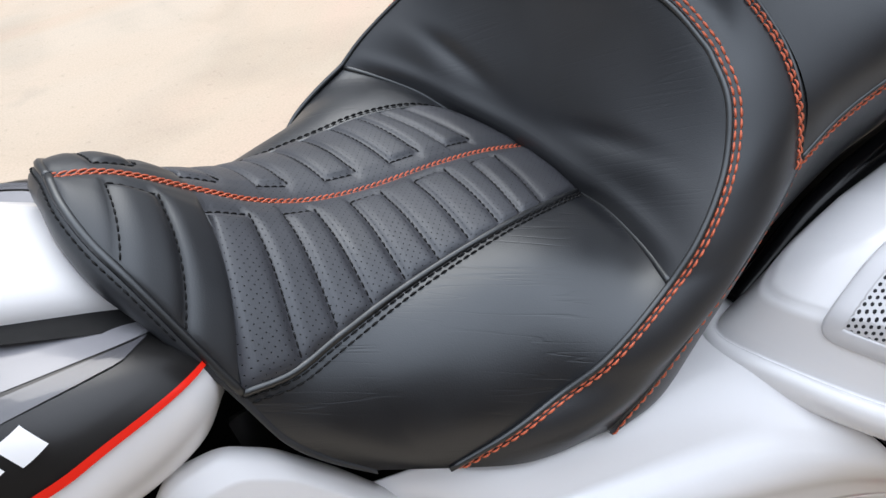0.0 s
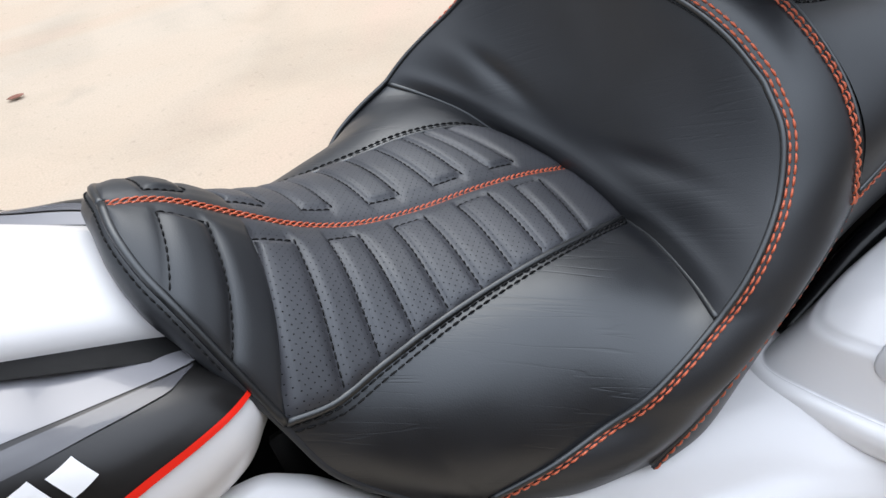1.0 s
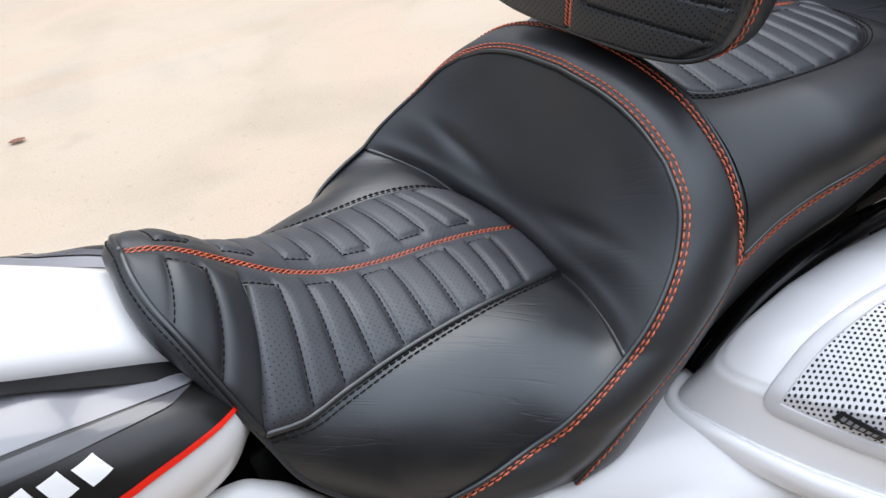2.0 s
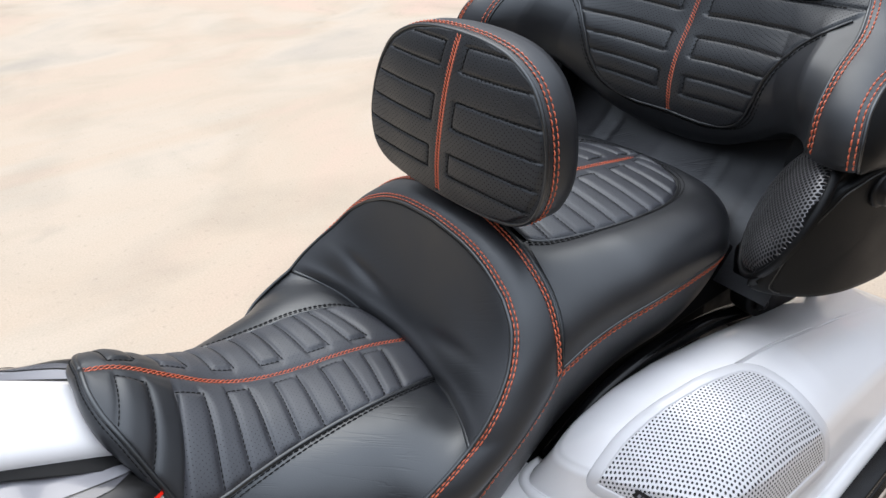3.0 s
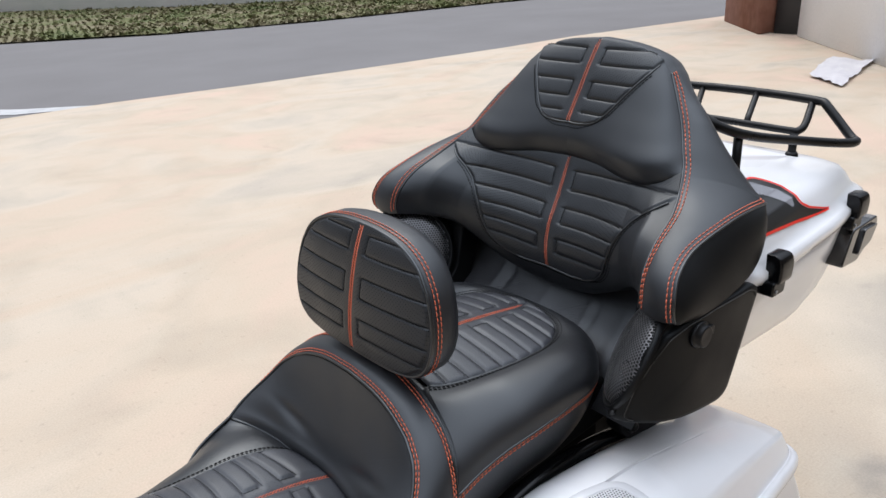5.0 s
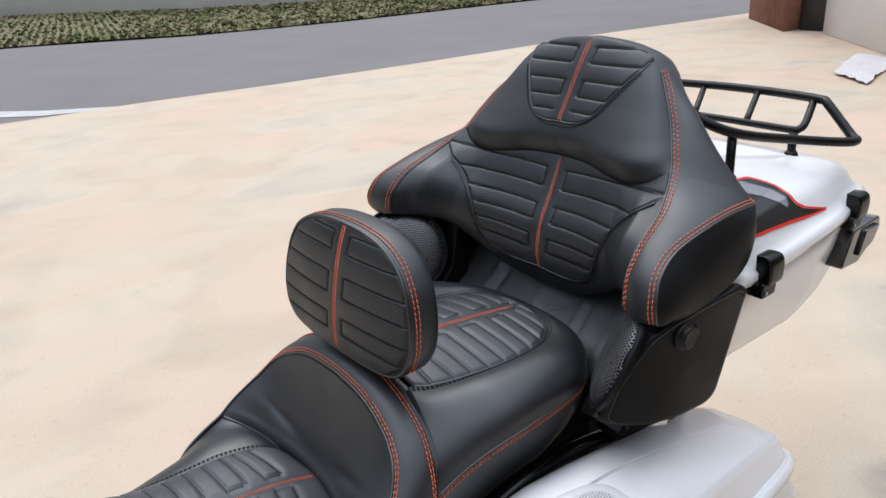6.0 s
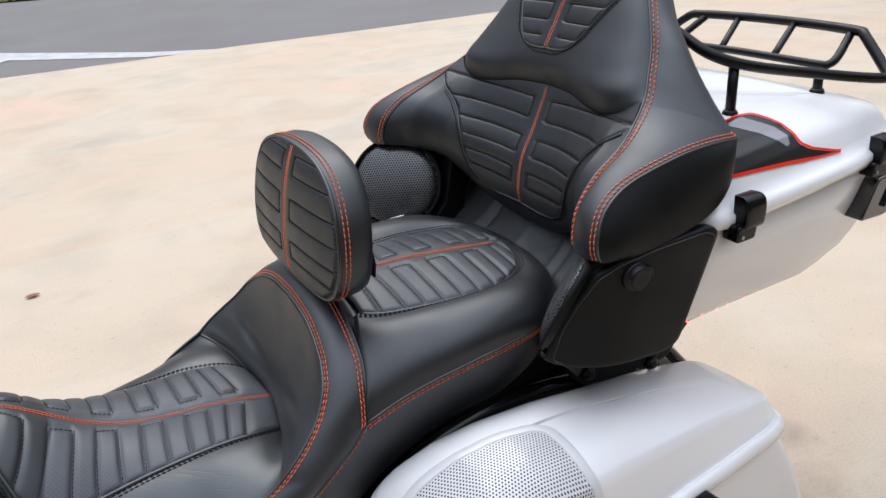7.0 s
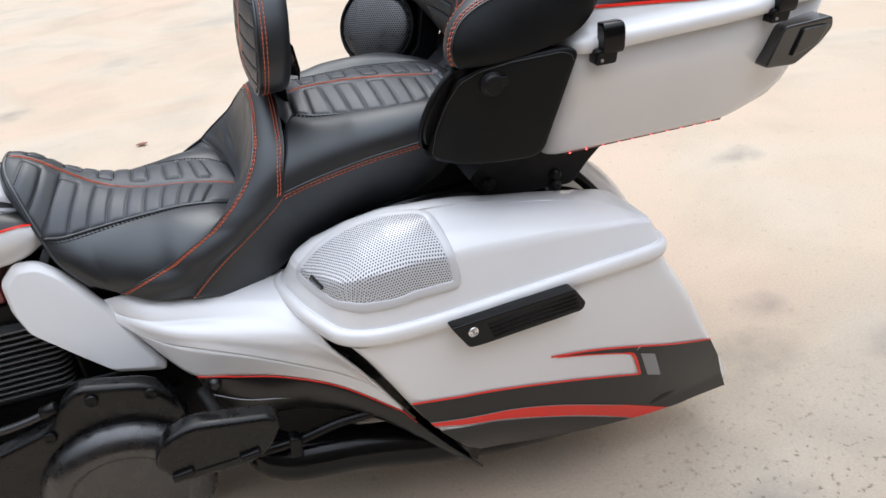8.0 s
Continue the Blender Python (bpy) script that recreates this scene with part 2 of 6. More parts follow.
def prism(bm, outline, lo, hi, axis=1, bevel=0.004, seg=2, shrink=0.0):
    """A rounded slab: the outline (2D) extruded along an axis from lo to hi; shrink narrows the hi end."""
    o = np.array(outline, float)
    c = o.mean(0)
    keep = [k for k in range(3) if k != axis]

    def put(q, h):
        v = np.zeros(3)
        v[keep[0]], v[keep[1]], v[axis] = q[0], q[1], h
        return bm.verts.new(v)
    before = set(bm.faces)
    a, b = [put(q, lo) for q in o], [put(c + (q - c) * (1 - shrink), hi) for q in o]
    n = len(o)
    fs = [bm.faces.new(a), bm.faces.new(b[::-1])] + [bm.faces.new((a[i], b[i], b[(i + 1) % n], a[(i + 1) % n])) for i in range(n)]
    bmesh.ops.recalc_face_normals(bm, faces=fs)
    if bevel:
        es = {e for f in fs[:2] for e in f.edges}
        bmesh.ops.bevel(bm, geom=list(es), offset=bevel, segments=seg, profile=0.6, affect="EDGES", clamp_overlap=True)
    for f in set(bm.faces) - before:
        f.smooth = len(f.verts) <= 4
    return fs


def rounded(pts, r, n=5):
    """A polygon (2D) with its corners rounded."""
    out = []
    p = [np.array(q, float) for q in pts]
    for i in range(len(p)):
        a, b, c = p[i - 1], p[i], p[(i + 1) % len(p)]
        d0, d1 = (a - b), (c - b)
        k = min(r, np.linalg.norm(d0) * 0.45, np.linalg.norm(d1) * 0.45)
        s, e = b + d0 / np.linalg.norm(d0) * k, b + d1 / np.linalg.norm(d1) * k
        for t in np.linspace(0, 1, n):
            out.append((1 - t) ** 2 * s + 2 * t * (1 - t) * b + t ** 2 * e)
    return np.array(out)


def drum(bm, centre, direction, profile, sides=24):
    """A turned form: profile rows of (along, radius) about the direction."""
    d = Vector(direction).normalized()
    q = d.to_track_quat("Z", "Y").to_matrix()
    rings = []
    for h, r in profile:
        rings.append([bm.verts.new(Vector(centre) + q @ Vector((r * math.cos(a), r * math.sin(a), h))) for a in np.linspace(0, 2 * np.pi, sides, endpoint=False)])
    for a, b in zip(rings, rings[1:]):
        for k in range(sides):
            bm.faces.new((a[k], a[(k + 1) % sides], b[(k + 1) % sides], b[k])).smooth = True
    bm.faces.new(rings[0][::-1])
    bm.faces.new(rings[-1])


def part(name, bm, material, parent, label="", mirror=False, thick=0.0):
    """Links a bmesh as one mesh object under a thing or a part."""
    me = bpy.data.meshes.new(name)
    if isinstance(bm, bmesh.types.BMesh):
        bmesh.ops.recalc_face_normals(bm, faces=bm.faces)
        bm.to_mesh(me)
        bm.free()
    me.materials.append(material)
    ob = new(name, me)
    ob.parent = parent
    if label:
        tagged(ob, label)
    if thick:
        md = ob.modifiers.new("thickness", "SOLIDIFY")
        md.thickness, md.offset = thick, -1
    return ob


def stitch_row(bm, c, N, step=0.0095, gap=0.0022, r=0.0009, shift=0.0, lift=0.0007, slant=0.0):
    """Thread lying in dashes along a curve on a surface of normals N, moved sideways by shift."""
    T = np.gradient(c, axis=0)
    T /= np.maximum(np.linalg.norm(T, axis=1, keepdims=True), 1e-9)
    S = np.cross(N, T)
    S /= np.maximum(np.linalg.norm(S, axis=1, keepdims=True), 1e-9)
    q = c + S * shift + N * lift
    s = np.concatenate([[0], np.cumsum(np.linalg.norm(np.diff(q, axis=0), axis=1))])

    def at(arr, g):
        return np.stack([np.interp(g, s, arr[:, k]) for k in range(3)], 1)
    k = 0
    while (k + 1) * step < s[-1]:
        g = np.linspace(k * step + gap / 2, (k + 1) * step - gap / 2, 4)
        p, nn, ss = at(q, g), at(N, g), at(S, g)
        p = p + ss * (np.linspace(-1, 1, 4) * slant)[:, None] - nn * (np.array([1.0, 0, 0, 1.0]) * r * 1.3)[:, None]
        tube(bm, p, [r * 0.75, r, r, r * 0.75], 5)
        k += 1


def edge_run(P, dist, end=0, away=None):
    """The line on a patch at a distance from its edge v=0 (or v=1), with the patch's normals turned away from a point."""
    N = normals(P)
    if away is not None and ((P - np.array(away, float)) * N).sum(2).mean() < 0:
        N = -N
    Q, M = (P[:, ::-1], N[:, ::-1]) if end else (P, N)
    c, m = [], []
    for q, k in zip(Q, M):
        s = np.concatenate([[0], np.cumsum(np.linalg.norm(np.diff(q, axis=0), axis=1))])
        c.append([np.interp(dist, s, q[:, a]) for a in range(3)])
        m.append([np.interp(dist, s, k[:, a]) for a in range(3)])
    m = np.array(m)
    return np.array(c), m / np.maximum(np.linalg.norm(m, axis=1, keepdims=True), 1e-9)


def thread_along(P, dists, parent, end=0, away=None, material=None, step=0.0080, r=0.00092, lo=0.0, hi=1.0, flipped=False, lift=0.0009):
    """Rows of stitches on a patch beside one of its edges, from lo to hi along it."""
    bm = bmesh.new()
    for d in dists:
        c, N = edge_run(P, d, end, away)
        k0, k1 = int(lo * (len(c) - 1)), int(hi * (len(c) - 1)) + 1
        c, N = c[k0:k1], N[k0:k1]
        n = max(20, int(length(c) / 0.003))
        s = np.concatenate([[0], np.cumsum(np.linalg.norm(np.diff(c, axis=0), axis=1))])
        g = np.linspace(0, s[-1], n)
        c, N = (np.stack([np.interp(g, s, a[:, k]) for k in range(3)], 1) for a in (c, N))
        if flipped:
            c, N = c * (1, -1, 1), N * (1, -1, 1)
        stitch_row(bm, c, N, step, 0.0014, r, 0, lift)
    ob = part("double_stitching", bm, material or M_THREAD, parent, "orange double stitching" if material is None else "black double stitching")
    return tagged(ob, kind="stuff")


motorcycle = tagged(new("motorcycle"), "white touring motorcycle with a black orange-stitched leather seat, parked on concrete", "motorcycle")


# ---- seat ----
def by_x(c, x):
    """Points of a curve (running along x) at the given x."""
    d = smooth(c)
    return np.stack([np.interp(x, d[:, 0], d[:, k]) for k in range(3)], 1)


def at_knots(c, knots, n):
    """Resample so that the points c sit at the given knots of an even 0..1 scale of n samples."""
    d = smooth(c)
    pos = np.linspace(0, len(c) - 1, len(d))
    g = np.interp(np.linspace(0, 1, n), knots, np.arange(len(c)))
    return np.stack([np.interp(g, pos, d[:, k]) for k in range(3)], 1)


def quilt(P, n_rib, v_in, high, tab_first=0, nose=False, tail=0):
    """Raised ribs across a patch (u: rib by rib, v: from the centre seam outwards).
    Every other rib is a tab closed by a cross seam at v_in; the rest run up to the centre."""
    nu, nv = P.shape[:2]
    N = normals(P)
    k = np.linspace(0, n_rib, nu)
    idx, f = np.minimum(np.floor(k).astype(int), n_rib - 1), k % 1.0
    f[-1] = 1.0
    swell = 1 - np.abs(2 * f - 1) ** 4.5
    v = np.linspace(0, 1, nv)
    tab = ((idx % 2) == tab_first) & (idx > 0) & (idx < n_rib - tail)
    H = np.zeros((nu, nv))
    for i in range(nu):
        if tab[i]:
            w = np.where(v < v_in, 0.55 * hump_at(v / v_in), np.clip((v - v_in) / 0.05, 0, 1) ** 0.6)
            s = np.where(v < v_in, 1.0, swell[i])
        else:
            w = np.where(v < v_in, 0.55 * hump_at(v / v_in * 0.7) + 0.3 * np.clip(v / v_in, 0, 1), 1.0)
            blend = np.clip((v - v_in * 0.55) / (v_in * 1.2), 0, 1)
            s = (1 - blend) + blend * swell[i]
        edge = np.clip((1 - v) / 0.05, 0, 1) ** 0.6
        H[i] = high * w * s * edge
    if nose:
        H *= np.clip((k - 0.15) / 1.2, 0, 1)[:, None]
    return P + N * H[..., None]


def hump_at(x):
    return np.clip(1 - np.abs(2 * np.clip(x, 0, 1) - 1) ** 2.2, 0, 1)


CEN = A((.009, 0, .846), (.034, 0, .838), (.058, 0, .823), (.09, 0, .797), (.125, 0, .770), (.165, 0, .749), (.218, 0, .735),
        (.285, 0, .727), (.337, 0, .7175), (.386, 0, .703))
RIM = A((.009, 0, .847), (.008, -.030, .842), (.012, -.056, .828), (.021, -.080, .809), (.035, -.109, .771), (.048, -.132, .735))
EDGE = A((.048, -.132, .735), (.081, -.134, .731), (.118, -.125, .730), (.171, -.115, .730), (.226, -.110, .731), (.28, -.108, .731),
         (.335, -.102, .722), (.373, -.090, .706))
TOPS = [.009, .036, .06, .084, .11, .135, .16, .192, .221, .254, .285, .314, .342, .386]
BOTS = [.053, .089, .121, .152, .183, .214, .244, .273, .294, .318, .373]
B_LOW = A((.15, -.197, .632), (.192, -.213, .654), (.233, -.2205, .672), (.26, -.2295, .690), (.291, -.231, .708), (.325, -.2285, .726))
B_SIDE = A((.325, -.2285, .726), (.349, -.2265, .746), (.376, -.218, .768), (.399, -.205, .789), (.418, -.185, .816), (.430, -.155, .838))
B_TOP = A((.430, -.155, .838), (.436, -.114, .856), (.440, -.065, .867), (.441, 0, .872))
D_LOW = A((.268, -.236, .615), (.303, -.244, .652), (.344, -.244, .684), (.387, -.242, .714), (.43, -.235, .744), (.459, -.227, .768))
C_UP = A((.459, -.227, .768), (.468, -.211, .808), (.478, -.183, .836), (.4825, -.145, .862), (.485, -.11, .877), (.487, -.06, .888), (.488, 0, .892))
D_PASS = A((.459, -.227, .768), (.51, -.221, .778), (.56, -.222, .788), (.61, -.230, .800), (.68, -.230, .807), (.74, -.222, .809),
           (.795, -.188, .800), (.835, -.135, .790), (.858, -.070, .784), (.864, 0, .782))
G_EDGE = A((.515, -.098, .856), (.545, -.110, .851), (.605, -.121, .847), (.683, -.129, .845), (.75, -.122, .842), (.793, -.099, .845),
           (.815, -.055, .846), (.823, 0, .845))
PASS_C = A((.515, 0, .866), (.55, 0, .871), (.626, 0, .870), (.70, 0, .863), (.76, 0, .855), (.823, 0, .8455))
PIPE = A((.373, -.090, .706), (.362, -.135, .716), (.346, -.185, .720), (.327, -.226, .724))

# base of the seat: the pan and the skirt below the side seam
side_top = np.vstack([smooth(D_LOW)[:-1], smooth(D_PASS)])
side_bot = smooth(A((.268, -.236, .612), (.33, -.232, .600), (.407, -.205, .603), (.49, -.195, .650), (.591, -.190, .685), (.70, -.185, .692),
                    (.80, -.155, .700), (.85, -.09, .71), (.862, 0, .715)))
skirt = ruled(even(side_top, 140), even(side_bot, 140), 14)
skirt = puff(skirt, 0.004, 0, 2.0, (0.5, -2, 0.75))
bm = bmesh.new()
for P in (skirt, skirt * (1, -1, 1)):
    sheet(bm, P)
pan = np.stack([smooth(A((.11, 0, .66), (.2, 0, .63), (.45, 0, .62), (.85, 0, .71)), 24) + (0, y, 0.012 * (1 - abs(y) / .2)) for y in np.linspace(-.165, .165, 8)], 1)
sheet(bm, pan)
seat = part("seat", bm, M_LEATHER, motorcycle, "two-up black leather touring seat with orange double stitching")

# rider's quilted panel, one half and its mirror
RN, RV = 13, 36
k_rider = np.linspace(0, RN, RN * 12 + 1)
cen_r = by_x(CEN, np.interp(k_rider, range(14), TOPS))
rim = smooth(RIM, 61)
rim_at = lambda k: np.array([np.interp(np.interp(k, [0, 1, 2, 3], [0, 27, 44, 60]), np.arange(61), rim[:, a]) for a in range(3)])
edge_r = np.vstack([by_x(EDGE, [np.interp(k, range(3, 14), BOTS)]) if k >= 3.2 else rim_at(min(k, 3.0))[None] for k in k_rider])
base_r = ruled(cen_r, edge_r, RV)
arch = np.interp(k_rider, [0, 1, 2, 3, 5, 9, 13], [.002, .009, .014, .017, .014, .008, .003])
NR = normals(base_r)
NR *= np.sign(NR[60, 18, 2])
prof = hump(RV, 2.0)
base_r = base_r + NR * (arch[:, None] * prof[None])[..., None]
base_r = base_r[:, ::-1] if normals(base_r)[60, 18, 2] < 0 else base_r
flipv = np.linalg.norm(base_r[60, 0] - cen_r[60]) > 0.02
if flipv:
    base_r = base_r[:, ::-1]
    panel_l = quilt(base_r * (1, -1, 1), RN, 0.17, 0.0040, 1, True) * (1, -1, 1)
else:
    panel_l = quilt(base_r, RN, 0.17, 0.0040, 1, True)
for P in (panel_l, panel_l * (1, -1, 1)):
    bm = bmesh.new()
    sheet(bm, P[:37])
    part("quilted_panel", bm, M_LEATHER, seat, "channel-quilted plain black leather nose panel")
    bm = bmesh.new()
    sheet(bm, P[36:])
    part("quilted_panel", bm, M_SEATPERF_LIT, seat, "channel-quilted perforated black leather panel, lightened for light from above")


def seam_lines(P, ribs, per, v_in, first, last_v=1.0, tail=0):
    """The quilting seams of a panel: across each rib joint and along the tab ends."""
    nv = P.shape[1]
    j0 = int(round(v_in * (nv - 1)))
    out = []
    for k in range(1, ribs):
        out.append((P[k * per, j0:], k))
        if k % 2 == first and k < ribs - tail:
            out.append((P[k * per:(k + 1) * per + 1, j0], k))
    return out


def black_seams(name, P, lines, parent, label="", step=0.0062):
    bm = bmesh.new()
    for c, _ in lines:
        if length(c) < 0.012:
            continue
        c = even(c, max(8, int(length(c) / 0.003)))
        T = np.gradient(c, axis=0)
        T /= np.linalg.norm(T, axis=1, keepdims=True)
        near = np.argmin(((P.reshape(-1, 3)[None] - c[:, None]) ** 2).sum(2), 1)
        N = normals(P).reshape(-1, 3)[near]
        if N[:, 2].mean() < 0 and abs(N[:, 2].mean()) > 0.3 or (abs(N[:, 2].mean()) <= 0.3 and N[:, 0].mean() > 0):
            N = -N
        stitch_row(bm, c, N, step, 0.0016, 0.00068, 0, 0.0009)
    tagged(part(name, bm, M_BTHREAD, parent, label), kind="stuff")


for sgn in (1, -1):
    P = panel_l * (1, sgn, 1)
    black_seams("quilting_thread", P, seam_lines(P, RN, 12, 0.17, 1), seat, "black quilting thread")

# thigh panels beside the quilting
BOTF = A((.048, -.132, .735), (.060, -.148, .700), (.078, -.160, .674), (.105, -.175, .648))
BOT2 = A((.105, -.175, .648), (.15, -.197, .632))
c1 = np.vstack([smooth(BOT2)[:-1], smooth(B_LOW)])
thigh = coons(smooth(EDGE), c1, smooth(BOTF), smooth(PIPE), 70, 40)
thigh = puff(thigh, 0.017, 2.2, 2.2, (0.2, -1.0, 1.2))
for P in (thigh, thigh * (1, -1, 1)):
    bm = bmesh.new()
    sheet(bm, P)
    part("thigh_panel", bm, M_SMOOTH, seat, "smooth creased black leather side panel")

# dished back of the rider's seat
c0 = np.vstack([smooth(PIPE)[::-1][:-1], A(PIPE[0], (.380, -.045, .7045), CEN[-1], (.380, .045, .7045), flip(PIPE)[0])[1:-1], smooth(flip(PIPE))])
dish = coons(c0, np.vstack([smooth(B_TOP)[:-1], smooth(flip(B_TOP))[::-1]]), smooth(B_SIDE), smooth(flip(B_SIDE)), 90, 50)
uu, vv = np.meshgrid(np.linspace(-1, 1, 90), np.linspace(0, 1, 50), indexing="ij")
push = 0.010 * np.sin(np.pi * vv) ** 0.8 * (1 - np.abs(uu) ** 3) + 0.0045 * np.exp(-((vv - 0.07) / 0.05) ** 2) * (1 - np.abs(uu) ** 4) * (1 - np.exp(-vv / 0.02))
for s in (-1, 1):
    push += 0.0025 * np.exp(-(((uu - s * 0.50) / 0.22) ** 2 + ((vv - 0.16 - 0.3 * (np.abs(uu) - 0.5)) / 0.08) ** 2))
    push -= 0.0042 * np.exp(-(((uu - s * 0.45) / 0.24) ** 2 + ((vv - 0.27 - 0.25 * (np.abs(uu) - 0.45)) / 0.05) ** 2))
    push += 0.002 * np.exp(-(((uu - s * 0.70) / 0.20) ** 2 + ((vv - 0.30) / 0.10) ** 2))
for _ in range(60):
    dish[1:-1, 1:-1] = 0.25 * (dish[2:, 1:-1] + dish[:-2, 1:-1] + dish[1:-1, 2:] + dish[1:-1, :-2])
ND = normals(dish)
ND *= np.sign(-ND[45, 25, 0])
dish = dish + ND * push[..., None]
bm = bmesh.new()
sheet(bm, dish)
part("back_dish", bm, M_CREASED, seat, "smooth black leather lumbar dish with soft creases")

# bolster round the dish
b_half = np.vstack([smooth(B_LOW)[:-1], smooth(B_SIDE)[:-1], smooth(B_TOP)])
b_full = np.vstack([b_half[:-1], flip(b_half)[::-1]])
cd_half = np.vstack([smooth(D_LOW)[:-1], smooth(C_UP)])
cd_full = np.vstack([cd_half[:-1], flip(cd_half)[::-1]])
bol_end = smooth(A((.15, -.197, .632), (.205, -.222, .618), (.268, -.236, .615)))
bolster = coons(b_full, cd_full, bol_end, flip(bol_end), 161, 20)
bolster = puff(bolster, 0.0095, 14, 2.0, None)
if bolster[80, 10, 2] < 0.5 * (b_full[len(b_full) // 2, 2] + cd_full[len(cd_full) // 2, 2]):
    bolster = puff(coons(b_full, cd_full, bol_end, flip(bol_end), 161, 20), -0.0095, 14, 2.0, None)
bm = bmesh.new()
sheet(bm, bolster)
part("bolster", bm, M_CREASED, seat, "padded black leather bolster with light creases")

# valley between the bolster and the passenger's panel
cu = smooth(C_UP)
cu = cu[cu[:, 1] > -.125]
c_mid = np.vstack([cu[:-1], flip(cu)[::-1]])
front_c = A((.508, -.125, .846), (.515, -.098, .853), (.517, -.05, .860), (.517, 0, .863))
front_c = np.vstack([smooth(front_c)[:-1], flip(smooth(front_c))[::-1]])
valley = coons(c_mid, front_c, np.linspace(c_mid[0], front_c[0], 9), np.linspace(c_mid[-1], front_c[-1], 9), 40, 9)
valley[..., 2] -= 0.012 * hump(9)[None]
bm = bmesh.new()
sheet(bm, valley)
part("seat_valley", bm, M_LEATHER, seat)

# passenger's quilted panel
PN = 11
P_TOPS = [.515, .544, .570, .602, .635, .668, .700, .733, .764, .791, .808, .823]
P_BOTS = A((.515, -.098, .856), (.543, -.110, .851), (.581, -.117, .849), (.612, -.122, .847), (.642, -.126, .846), (.673, -.129, .845),
           (.703, -.128, .844), (.733, -.125, .843), (.762, -.116, .844), (.790, -.100, .845), (.812, -.060, .846), (.823, -.006, .8455))
cen_p = by_x(PASS_C, np.interp(np.linspace(0, PN, PN * 12 + 1), range(12), P_TOPS))
edge_p = at_knots(P_BOTS, np.linspace(0, 1, 12), PN * 12 + 1)
base_p = ruled(cen_p, edge_p, RV)
base_p[..., 2] += 0.004 * hump(RV)[None]
if normals(base_p)[60, 18, 2] < 0:
    pas_l = quilt(base_p * (1, -1, 1), PN, 0.16, 0.0038, 1) * (1, -1, 1)
else:
    pas_l = quilt(base_p, PN, 0.16, 0.0038, 1)
for sgn in (1, -1):
    P = pas_l * (1, sgn, 1)
    bm = bmesh.new()
    sheet(bm, P)
    part("quilted_panel", bm, M_SEATPERF_LIT, seat, "channel-quilted perforated black leather panel, lightened for light from above")
    black_seams("quilting_thread", P, seam_lines(P, PN, 12, 0.16, 1), seat, "black quilting thread")

# passenger's shoulders and the skirt below the side seam
d0 = smooth(A((.512, -.098, .857), (.496, -.140, .852), (.4855, -.182, .830), (.473, -.212, .803), (.459, -.2275, .768)))
d1 = smooth(A((.823, 0, .845), (.844, 0, .838), (.859, 0, .818), (.864, 0, .782)))
g_c, d_c = at_knots(G_EDGE, np.linspace(0, 1, 8), 81), at_knots(D_PASS, np.linspace(0, 1, 10), 81)
shoulder = coons(g_c, d_c, d0, d1, 81, 24)
swell = np.interp(np.linspace(0, 1, 81), [0, .25, .6, .85, 1], [.1, .85, 1, .4, .3])[:, None] * np.sin(np.pi * np.linspace(0, 1, 24) ** 1.15)[None]
NS = normals(shoulder)
NS *= np.sign(-NS[40, 12, 1])
shoulder = shoulder + NS * (0.0175 * swell)[..., None]
for P in (shoulder, shoulder * (1, -1, 1)):
    bm = bmesh.new()
    sheet(bm, P)
    part("passenger_side", bm, M_LEATHER, seat, "smooth black leather passenger seat side")
# the cushion's front rolling down behind the bolster
front_roll = np.stack([even(d0, 24) + A((dx, 0, dz)) for dx, dz in ((.001, -.0005), (-.006, -.002), (-.012, -.008), (-.016, -.018), (-.018, -.034), (-.018, -.060))], 1)
for s in (1, -1):
    bm = bmesh.new()
    sheet(bm, front_roll * (1, s, 1))
    part("front_roll", bm, M_LEATHER, seat, "rolled black leather cushion front")
# rolled front of the nose, below its piping
lip = smooth(np.vstack([RIM, BOTF[1:]]), 60)
away = (lip - A((.17, 0, 0))) * (1, 1, 0)
away /= np.linalg.norm(away, axis=1, keepdims=True)
fade = np.interp(np.linspace(0, 1, 60), [0, .25, .55, 1], [1, .95, .35, .12])[:, None]
roll = np.stack([lip + (away * o + A((0, 0, h))) * fade for o, h in ((0, 0), (.004, -.0015), (.009, -.006), (.0125, -.013), (.013, -.021), (.010, -.029), (.000, -.038), (-.022, -.046))], 1)
for s in (1, -1):
    bm = bmesh.new()
    sheet(bm, roll * (1, s, 1))
    part("nose_roll", bm, M_LEATHER, seat, "rolled black leather front edge")
    thread_along(roll, (0.0065,), seat, 0, (.25, 0, .75), material=M_BTHREAD, step=0.0062, r=0.0006, flipped=s < 0, hi=.45)
# piping and orange double stitching
def piping(c, r=0.0028, both=True, name="piping", sides=8):
    for s in ((1, -1) if both else (1,)):
        bm = bmesh.new()
        tube(bm, even(c, max(12, int(length(c) / 0.006))) * (1, s, 1), r, sides)
        part(name, bm, M_PIPING, seat)


